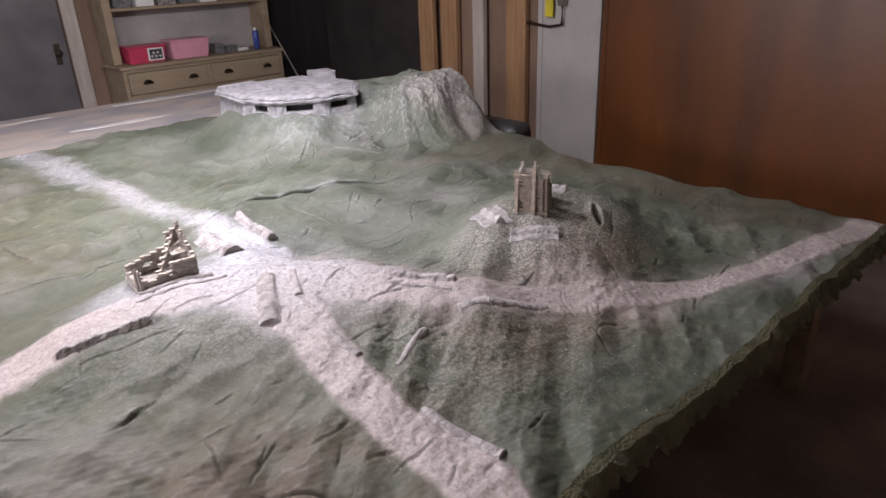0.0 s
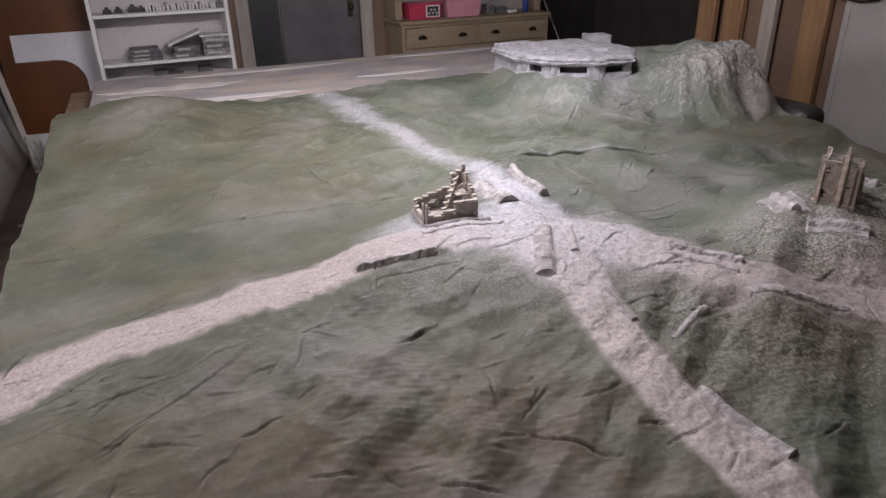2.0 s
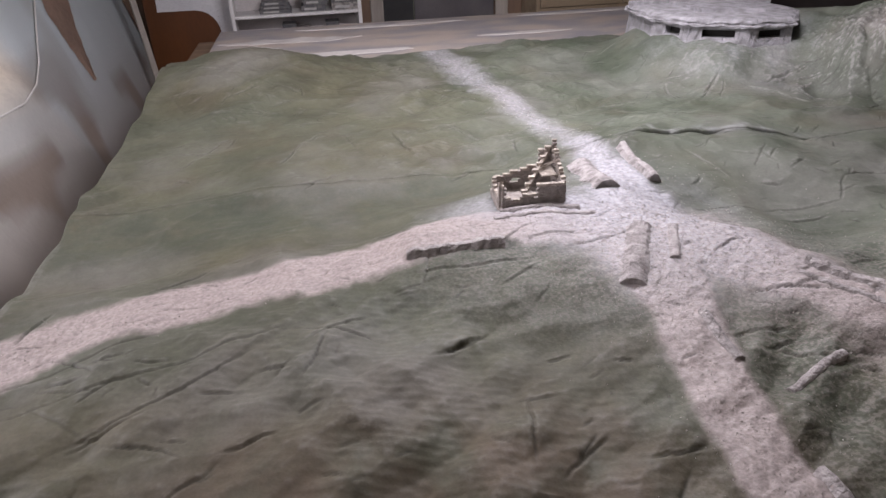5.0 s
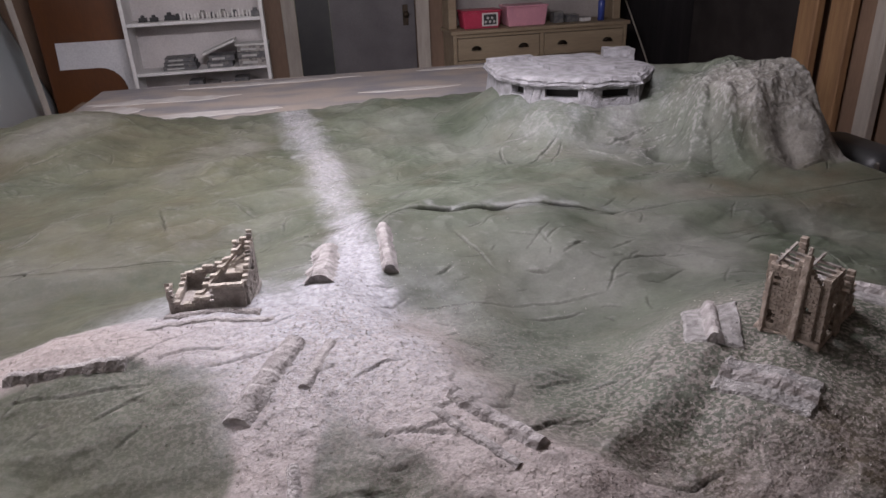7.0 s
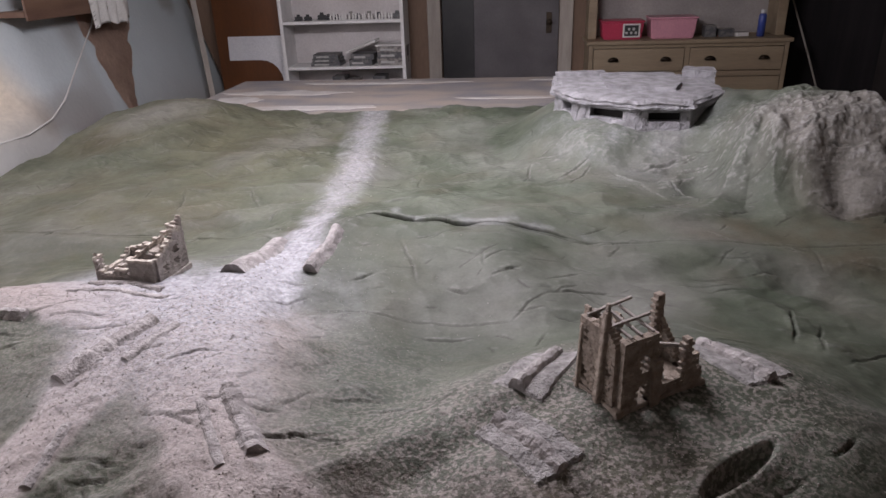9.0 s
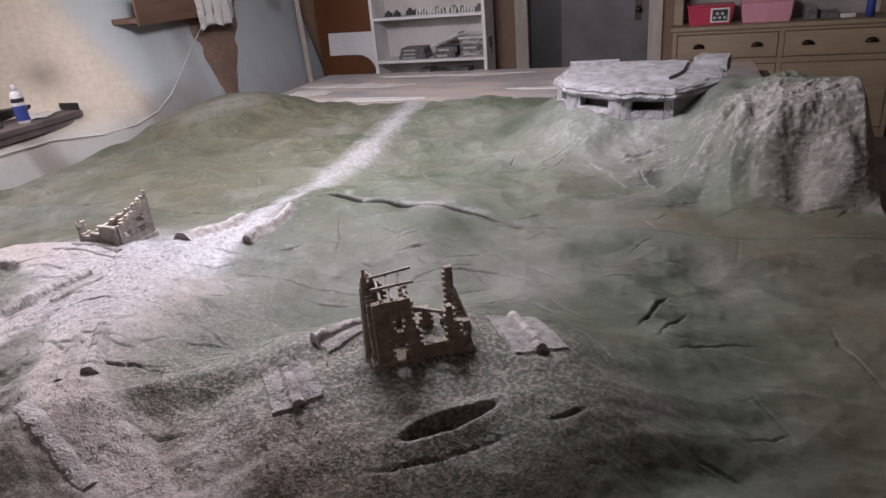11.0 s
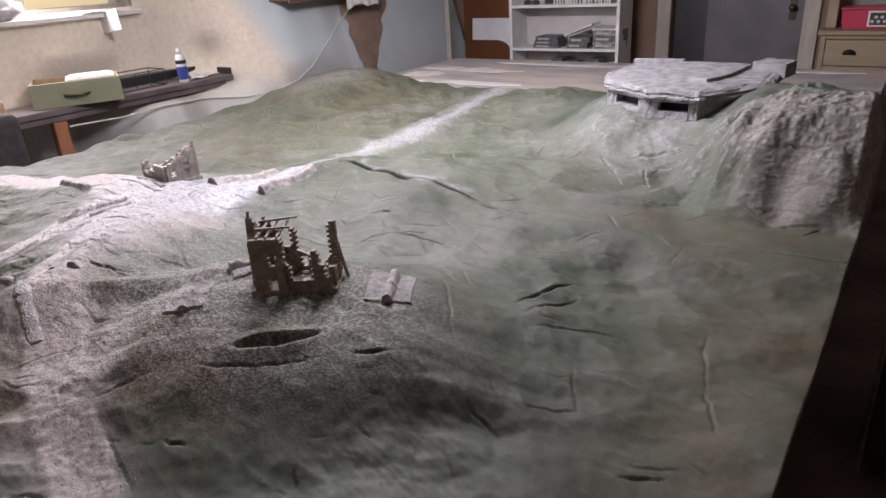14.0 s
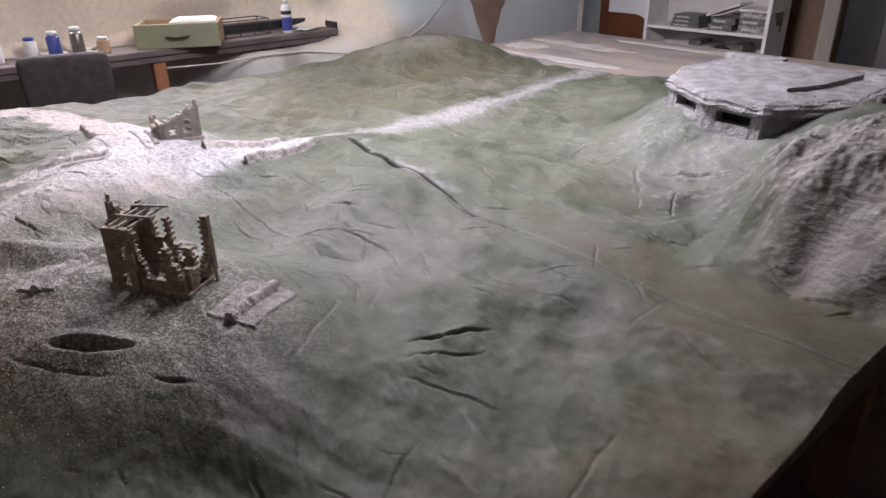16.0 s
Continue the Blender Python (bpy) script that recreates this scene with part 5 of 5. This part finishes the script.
for x0 in (0.04, DW / 2 + 0.024):
    w = DW / 2 - 0.064
    dw = part("drawer", box(x0, x0 + w, -0.006, 0.016, 0.638, 0.82, 0.004), M_DRESSER, dr)
    for hx in (0.22, 0.80):
        cup = bmesh.new()
        rings = []
        for i in range(7):
            a = math.pi * i / 6
            rings.append([cup.verts.new((x0 + w * hx + 0.045 * math.cos(a) * f, -0.007 - g, 0.722 + 0.034 * math.sin(a) * f)) for f, g in ((1.0, 0.0), (0.95, 0.012), (0.7, 0.022), (0.2, 0.026))])
        for a, b in zip(rings, rings[1:]):
            for i in range(3):
                cup.faces.new((a[i], b[i], b[i + 1], a[i + 1]))
        bmesh.ops.solidify(cup, geom=cup.faces[:], thickness=0.002)
        part("cup_handle", cup, M_BRONZE, dw, "dark metal cup handle", True)
    cd = part("cupboard_door", box(x0, x0 + w, -0.002, 0.018, 0.085, 0.585, 0.004), M_DRESSER, dr)
    part("sunk_panel", box(x0 + 0.07, x0 + w - 0.07, -0.0045, -0.0025, 0.15, 0.52, 0.0005), M_DRESSER, cd)
part("hutch_side", box(0, 0.07, 0.16, DD, 0.886, 2.0, 0.004), M_DRESSER, dr)
part("hutch_side", box(DW - 0.07, DW, 0.16, DD, 0.886, 2.0, 0.004), M_DRESSER, dr)
part("hutch_back", box(0.071, DW - 0.071, DD - 0.02, DD - 0.004, 0.887, 1.95), M_DRESSIN, dr)
for z in (1.33, 1.68, 1.97):
    part("hutch_shelf", box(0.071, DW - 0.071, 0.165, DD - 0.021, z, z + 0.025, 0.002), M_DRESSER, dr)


def tub(x0, x1, y0, y1, z0, h, mat, lidmat, label, window=False):
    t = thing("storage_tub", ((x0 + x1) / 2, (y0 + y1) / 2, z0), 0, label, "tub", "tubs on the dresser")
    w, d = (x1 - x0) / 2, (y1 - y0) / 2
    bm = bmesh.new()
    lo = [bm.verts.new((sx * w * 0.9, sy * d * 0.9, 0)) for sx, sy in ((-1, -1), (1, -1), (1, 1), (-1, 1))]
    hi = [bm.verts.new((sx * w, sy * d, h * 0.9)) for sx, sy in ((-1, -1), (1, -1), (1, 1), (-1, 1))]
    bm.faces.new(list(reversed(lo)))
    bm.faces.new(hi)
    for i in range(4):
        bm.faces.new((lo[i], lo[(i + 1) % 4], hi[(i + 1) % 4], hi[i]))
    bmesh.ops.bevel(bm, geom=bm.edges[:], offset=0.008, segments=2, affect="EDGES")
    part("body", bm, mat, t)
    part("lid", box(-w - 0.006, w + 0.006, -d - 0.006, d + 0.006, h * 0.9 + 0.0005, h, 0.005, seg=2), lidmat, t)
    if window:
        card = part("picture_card", box(w * 0.0, w * 0.82, -d - 0.0035, -d * 0.985, h * 0.12, h * 0.84, 0.001), M_PAPER, t, "white bordered picture card")
        part("picture", box(w * 0.08, w * 0.74, -d - 0.0055, -d - 0.0037, h * 0.2, h * 0.76), M_BLACK, card)
        for k in range(5):
            part("blot", lathe([(0.0001, 0), (0.012, 0.001), (0.0001, 0.002)], 8), M_BARS, card).matrix_basis = pose(w * (0.18 + 0.11 * k), -d - 0.006, h * (0.36 + 0.2 * (k % 2)), 90)


tub(2.25, 2.59, 6.10, 6.32, 0.886, 0.15, M_RED, M_RED, "red plastic tub with a picture card on its front", True)
tub(2.64, 3.01, 6.10, 6.34, 0.886, 0.17, M_PINK, M_PINK, "pale pink plastic storage tub with its lid on")
for k, (x, w, h) in enumerate(((3.09, 0.09, 0.09), (3.21, 0.12, 0.06), (3.35, 0.10, 0.03))):
    t = thing("dresser_box", (x, 6.16, 0.886), 7 * k, "small dark cardboard box on the dresser", "box", "small boxes on the dresser")
    part("carton", box(0, w, 0, 0.1, 0, h, 0.002), M_BOXGREY if k < 2 else M_PAPER, t)
    part("flap", box(0.002, w - 0.002, 0.002, 0.098, h + 0.0003, h + 0.002), M_BOXPALE, t)
can = thing("blue_can", (3.53, 6.16, 0.886), 0, "tall blue metal spray can on the dresser", "can")
part("body", lathe([(0.0001, 0), (0.03, 0.0), (0.03, 0.16), (0.022, 0.175), (0.0001, 0.176)], 18), M_BLUE, can, smooth=True)
part("cap", lathe([(0.0001, 0.1765), (0.018, 0.1765), (0.018, 0.205), (0.0001, 0.206)], 14), M_BOTTLE, can, smooth=True)
for k in range(6):
    t = thing("hutch_box", (2.26 + 0.2 * k, 6.25, 1.3555), 0, "dim box standing on the hutch shelf", "box", "boxes on the hutch shelf")
    part("carton", box(0, 0.16, 0, 0.14, 0, 0.10 + 0.03 * (k % 3), 0.002), (M_BOXGREY, M_PAPER, M_BOXPALE)[k % 3], t)
    part("flap", box(0.002, 0.158, 0.002, 0.138, 0.1005 + 0.03 * (k % 3), 0.103 + 0.03 * (k % 3)), M_BOXPALE, t)

# leaning panel with a white shape, and a batten in front of it
pan = thing("plywood_sheet", (-1.16, 6.30, 0), 0, "orange wooden sheet with a white laminate cut-out", "sheet")
part("sheet", box(0, 0.74, 0.0, 0.02, 0.0, 2.1, 0.002), M_PLY, pan)
def inlay(outline):
    bm = prism(outline, 0.0, 0.004)
    bm.transform(Matrix.Translation((0, -0.0005, 0)) @ Matrix.Rotation(radians(90), 4, "X"))
    bmesh.ops.recalc_face_normals(bm, faces=bm.faces[:])
    return bm


part("white_inlay", inlay([(0.10, 0.755), (0.58, 0.755), (0.735, 0.755), (0.735, 0.965), (0.11, 0.965)]), M_WHITE, pan, "glossy white laminate band")
part("white_inlay", inlay([(0.585, 0.17), (0.735, 0.17), (0.735, 0.7545), (0.585, 0.7545)]), M_WHITE, pan, "glossy white laminate band")
part("white_inlay", inlay([(0.05, 0.01), (0.735, 0.01), (0.735, 0.1695), (0.05, 0.1695)]), M_WHITE, pan, "glossy white laminate band")
part("white_fillet", inlay([(0.5845, 0.7545), (0.40, 0.7545)] + [(0.40 + 0.1845 * math.sin(a), 0.57 + 0.1845 * math.cos(a)) for a in (0.3, 0.6, 0.9, 1.2, 1.45)]), M_WHITE, pan)
part("white_fillet", inlay([(0.5845, 0.17), (0.5845, 0.36)] + [(0.40 + 0.1845 * math.cos(a), 0.36 - 0.19 * math.sin(a)) for a in (0.3, 0.6, 0.9, 1.2)] + [(0.40, 0.17)]), M_WHITE, pan)
bat = thing("wooden_batten", (-1.05, 5.86, 0), 0, "pale planed batten leaning in the corner", "batten")
part("strip", beam((0, 0, 0.0), (-0.30, 0.40, 2.2), 0.045, 0.02, bevel=0.002), M_FRAME, bat)
part("end_grain", beam((-0.30, 0.40, 2.2005), (-0.3006, 0.4008, 2.204), 0.044, 0.019), M_RAWWOOD, bat)
sc = thing("plastic_sheet", (-1.0, 5.72, 0), 0, "crumpled white sheet scrap at the batten's foot", "sheet")
bm = bmesh.new()
bmesh.ops.create_grid(bm, x_segments=10, y_segments=16, size=0.5)
for v in bm.verts:
    v.co = Vector((v.co.x * 0.10, 0.03 * noise.noise(v.co * 6), (v.co.y + 0.5) * 0.30 + 0.002))
bmesh.ops.solidify(bm, geom=bm.faces[:], thickness=0.002)
part("sheet", bm, M_PAPER, sc)

# scraps on the floor by the left wall
rs = random.Random(9)
for k in range(9):
    s = thing("wood_scrap", (-0.95 + rs.uniform(-0.12, 0.2), rs.uniform(2.4, 4.8), 0.0), rs.uniform(0, 180), "thin pale scrap of wood on the floor", "scrap", "scraps on the floor")
    part("sliver", box(-rs.uniform(0.03, 0.2), rs.uniform(0.03, 0.2), -0.012, 0.012, 0.001, 0.012, 0.002), M_FRAME, s)

# ---------------------------------------------------------------- desk under the window
desk = thing("desk", (0, 0, 0), 0, "long dark cluttered desk under the window", "desk")
part("desktop", box(-2.02, -1.52, 0.2, 3.62, 0.775, 0.815, 0.004), M_DESK, desk)
part("front_rail", box(-1.56, -1.535, 0.25, 3.55, 0.735, 0.774, 0.003), M_DESK, desk)
for ly in (0.4, 2.27):
    part("leg", beam((-1.60, ly, 0.0), (-1.575, ly, 0.7345), 0.085, 0.06, bevel=0.006), M_ORANGEWOOD, desk, "orange wooden leg")
part("end_bracket", box(-1.72, -1.56, 3.625, 3.64, 0.74, 0.86, 0.003), M_BLACK, desk)
part("back_shelf", box(-2.0, -1.86, 2.7, 3.60, 0.8155, 0.875, 0.004), M_BLACK, desk)
cable_line = [(-1.50, 2.3, 0.70), (-1.50, 2.65, 0.685), (-1.50, 3.0, 0.70), (-1.50, 3.3, 0.69)]
cable_line += [(float(wall_x(np.array(y), np.array(z))) + 0.016, y, z) for y, z in ((3.6, 0.655), (3.85, 0.66), (4.1, 0.70), (4.3, 0.78), (4.5, 0.90), (4.7, 1.03), (4.95, 1.18), (5.2, 1.40), (5.35, 1.7))]
cab = tube(cable_line, 0.0055)
tagged(obj("hanging_cable", cab, M_PAPER, smooth=True), "pale cable running down the wall to the desk", "cable")
dwr = thing("green_drawer", (-1.62, 2.17, 0.8155), 62, "loose drawer with a green front full of papers", "drawer")
part("front", box(0, 0.52, -0.002, 0.016, 0, 0.15, 0.003), M_GREENDRAWER, dwr, "olive green painted front")
part("side", box(0.004, 0.016, 0.0165, 0.36, 0.004, 0.145, 0.002), M_RAWWOOD, dwr)
part("side", box(0.504, 0.516, 0.0165, 0.36, 0.004, 0.145, 0.002), M_RAWWOOD, dwr)
part("back", box(0.0165, 0.5035, 0.345, 0.36, 0.004, 0.145, 0.002), M_RAWWOOD, dwr)
part("bottom", box(0.0165, 0.5035, 0.0165, 0.3445, 0.006, 0.014), M_RAWWOOD, dwr)
hd = part("drawer_handle", tube([(0.19, -0.003, 0.072), (0.20, -0.022, 0.070), (0.26, -0.028, 0.064), (0.32, -0.022, 0.070), (0.33, -0.003, 0.072)], 0.007), M_BRONZE, dwr, "dark curved pull handle", True)
stack = thing("paper_stack", (-1.60, 2.36, 0.961), 62, "loose white papers lying across the drawer", "papers")
for k in range(4):
    part("sheet", box(0.03 + 0.01 * k, 0.32 - 0.008 * k, 0.01 + 0.012 * k, 0.24, 0.0005 + 0.004 * k, 0.0035 + 0.004 * k), M_PAPER, stack)
bt = thing("spray_bottle", (-1.60, 3.24, 0.8155), 0, "white bottle with a blue label on the desk", "bottle")
part("body", lathe([(0.0001, 0), (0.034, 0), (0.036, 0.01), (0.036, 0.17), (0.028, 0.19), (0.014, 0.20), (0.0001, 0.2005)], 20), M_BOTTLE, bt, smooth=True)
part("label", lathe([(0.0362, 0.02), (0.0368, 0.021), (0.0368, 0.11), (0.0362, 0.111)], 20), M_BLUE, bt, "blue label")
part("label_band", lathe([(0.0362, 0.13), (0.0367, 0.131), (0.0367, 0.155), (0.0362, 0.156)], 20), M_BLACK, bt)
part("cap", lathe([(0.0001, 0.201), (0.016, 0.201), (0.015, 0.235), (0.0001, 0.236)], 14), M_BOTTLE, bt, smooth=True)
bk = thing("wire_basket", (-1.74, 2.78, 0.8155), 0, "dark wire basket on the desk", "basket")
for z in (0.004, 0.11):
    part("rim", tube([(-0.10, 0, z), (0.10, 0, z), (0.10, 0.34, z), (-0.10, 0.34, z), (-0.10, 0, z)], 0.004, 6), M_BLACK, bk)
for x, y in ((-0.10, 0), (0.10, 0), (0.10, 0.34), (-0.10, 0.34), (0.10, 0.11), (0.10, 0.22)):
    part("wire", tube([(x, y, 0.008), (x, y, 0.106)], 0.003, 6), M_BLACK, bk)
ro = random.Random(21)
for k in range(26):
    y = ro.uniform(0.5, 3.5)
    if 1.95 < y < 2.75:
        y += 0.75
    x = ro.uniform(-1.95, -1.62)
    if (abs(y - 3.24) < 0.12 and abs(x + 1.60) < 0.14) or (2.7 < y and x < -1.80) or (2.74 < y < 3.16 and -1.9 < x < -1.6):
        continue
    t = thing("paper_scrap", (x, y, 0.8155), ro.uniform(0, 180), "crumpled white paper scrap on the desk", "paper", "scraps on the desk")
    bm = bmesh.new()
    bmesh.ops.create_grid(bm, x_segments=5, y_segments=5, size=0.05)
    for v in bm.verts:
        v.co.z = 0.006 + 0.016 * abs(noise.noise(v.co * 30 + Vector((k, 0, 0))))
        v.co.x *= 1.5
    bmesh.ops.solidify(bm, geom=bm.faces[:], thickness=0.0015)
    part("sheet", bm, M_PAPER, t)
    part("crease", box(-0.05, 0.05, -0.004, 0.004, 0.0002, 0.005), M_PAPER, t)
for k, (x, y, h, mt, lab) in enumerate(((-1.72, 1.72, 0.15, M_BLUE, "small blue-capped jar on the desk"), (-1.66, 1.84, 0.17, M_METAL, "shiny metal canister on the desk"), (-1.78, 1.60, 0.12, M_BOTTLE, "white plastic pot on the desk"), (-1.64, 1.98, 0.10, M_RAWWOOD, "small amber jar on the desk"), (-1.70, 1.40, 0.14, M_BOTTLE, "white plastic pot on the desk"), (-1.64, 1.16, 0.13, M_BLUE, "small blue-capped jar on the desk"))):
    t = thing("jar", (x, y, 0.8155), 0, lab, "jar", "jars on the desk")
    part("body", lathe([(0.0001, 0), (0.036, 0), (0.038, 0.006), (0.038, h * 0.75), (0.028, h * 0.85), (0.0001, h * 0.851)], 18), mt, t, smooth=True)
    part("lid", lathe([(0.0001, h * 0.852), (0.030, h * 0.852), (0.030, h), (0.0001, h + 0.001)], 18), M_BOTTLE if mt != M_BOTTLE else M_BLUE, t, smooth=True)
# things on the window sill
for k, (y0, y1, hz) in enumerate(((1.72, 2.02, 0.17), (2.12, 2.42, 0.13))):
    bag = thing("plastic_bag", (-1.955, (y0 + y1) / 2, WZ0 - 0.002), 0, "crumpled clear plastic bag on the sill", "bag", "clutter on the sill")
    bm = bmesh.new()
    bmesh.ops.create_icosphere(bm, subdivisions=3, radius=1)
    for v in bm.verts:
        f = 1 + 0.35 * noise.noise(v.co * 2.2 + Vector((k * 5, 0, 0)))
        v.co = Vector((v.co.x * 0.05 * f, v.co.y * (y1 - y0) / 2 * f, max(v.co.z * 0.6 + 0.55, 0) * hz * f + 0.001))
    part("film", bm, M_FILM, bag, smooth=True)
    part("knot", box(-0.012, 0.012, -0.012, 0.012, hz, hz + 0.05, 0.005), M_FILM, bag)
sheet = thing("hanging_paper", (-1.90, 2.92, WZ0 - 0.001), 0, "white paper sheet drooping over the sill", "paper")
part("sheet", box(-0.09, 0.012, -0.13, 0.15, 0.0085, 0.011), M_PAPER, sheet)
part("drooping_end", beam((0.010, 0.01, 0.006), (0.028, 0.01, -0.13), 0.28, 0.003, turn=radians(90)), M_PAPER, sheet)
part("fold", box(-0.09, 0.0, -0.1, 0.12, 0.0, 0.008, 0.001), M_PAPER, sheet)
# cloth and dark shelf high on the blue wall
lb = thing("wall_shelf", (-1.52, 4.45, 1.30), 0, "brown wooden shelf fixed high on the wall", "shelf")
part("board", box(-0.06, 0.16, -0.32, 0.75, 0.0, 0.035, 0.004), M_BROWNWOOD, lb)
part("lip", box(0.16, 0.175, -0.32, 0.75, -0.02, 0.20, 0.004), M_BROWNWOOD, lb)
cl = thing("cloth", (-1.36, 5.0, 1.20), 0, "pale crumpled cloth hanging off the shelf", "cloth")
bm = bmesh.new()
bmesh.ops.create_grid(bm, x_segments=22, y_segments=14, size=0.5)
for v in bm.verts:
    x, y = v.co.x, v.co.y
    v.co = Vector((0.035 + 0.03 * noise.noise(Vector((x * 9, y * 2, 0))) + 0.02 * math.sin(x * 26), x * 0.46, (y + 0.5) * 0.34 + 0.05 * noise.noise(Vector((x * 7, 0, 2))) * (0.5 - y)))
bmesh.ops.solidify(bm, geom=bm.faces[:], thickness=0.003)
part("fold", bm, M_PAPER, cl, smooth=True)

# chair at the desk
ch = thing("office_chair", (-1.45, 1.70, 0), 78, "dark upholstered chair pushed up to the desk", "chair")
bm = box(-0.24, 0.24, -0.24, 0.24, 0.42, 0.50, 0.03, seg=3)
part("seat", bm, M_CHAIR, ch, smooth=True)
bm = box(-0.23, 0.23, -0.045, 0.045, 0.0, 0.34, 0.04, seg=4)
bmesh.ops.subdivide_edges(bm, edges=bm.edges[:], cuts=2, use_grid_fill=True)
for v in bm.verts:
    v.co.y += -0.35 * v.co.x ** 2
bm.transform(Matrix.Translation((0, -0.24, 0.56)))
part("backrest", bm, M_CHAIR, ch, "rounded dark fabric back", True)
part("back_bar", box(-0.03, 0.03, -0.27, -0.245, 0.46, 0.60, 0.004), M_BLACK, ch)
part("column", lathe([(0.0001, 0.08), (0.03, 0.08), (0.03, 0.415), (0.0001, 0.416)], 14), M_BLACK, ch)
for k in range(5):
    a = 2 * math.pi * k / 5
    lg = part("leg", beam((0.03 * math.cos(a), 0.03 * math.sin(a), 0.10), (0.28 * math.cos(a), 0.28 * math.sin(a), 0.065), 0.04, 0.025, bevel=0.004), M_BLACK, ch)
    part("castor", box(0.27 * math.cos(a) - 0.02, 0.27 * math.cos(a) + 0.02, 0.27 * math.sin(a) - 0.02, 0.27 * math.sin(a) + 0.02, 0.0, 0.05, 0.012, seg=2), M_BLACK, lg)

# black case standing beyond the table's edge
cs = thing("black_case", (2.90, 2.42, 0), 0, "tall black padded case with a grey metal edge", "case")
bm = box(0.0, 0.19, -0.20, 0.20, 0.03, 0.775, 0.06, seg=4)
part("body", bm, M_BLACK, cs, "black padded body with a rounded top", True)
part("metal_edge", box(-0.006, 0.006, -0.215, -0.195, 0.03, 0.755, 0.004), M_METAL, cs)
for fx in (0.05, 0.14):
    for fy in (-0.14, 0.14):
        part("foot", box(fx - 0.02, fx + 0.02, fy - 0.02, fy + 0.02, 0.0, 0.0295, 0.004), M_BLACK, cs)

# thin rod leaning in the dark corner
rod = thing("leaning_rod", (4.24, 6.20, 0), 0, "thin pale wooden rod leaning in a dark corner", "rod")
part("shaft", tube([(0, 0, 0.004), (-0.20, 0.19, 0.65), (-0.41, 0.40, 1.30)], 0.008), M_FRAME, rod, smooth=True)
part("tip", tube([(-0.4103, 0.4003, 1.301), (-0.413, 0.403, 1.31)], 0.0085), M_BRONZE, rod, "dark metal tip")

# ceiling tube light over the table
tl = thing("tube_light", (0.98, 2.30, 2.30), 0, "white ceiling tube light over the table", "lamp")
part("housing", box(-0.62, 0.62, -0.05, 0.05, 0.04, 0.0995, 0.006), M_BOTTLE, tl)
part("tube", beam((-0.58, 0, 0.012), (0.58, 0, 0.012), 0.026, 0.026, bevel=0.009), M_TUBE, tl, "glowing tube")
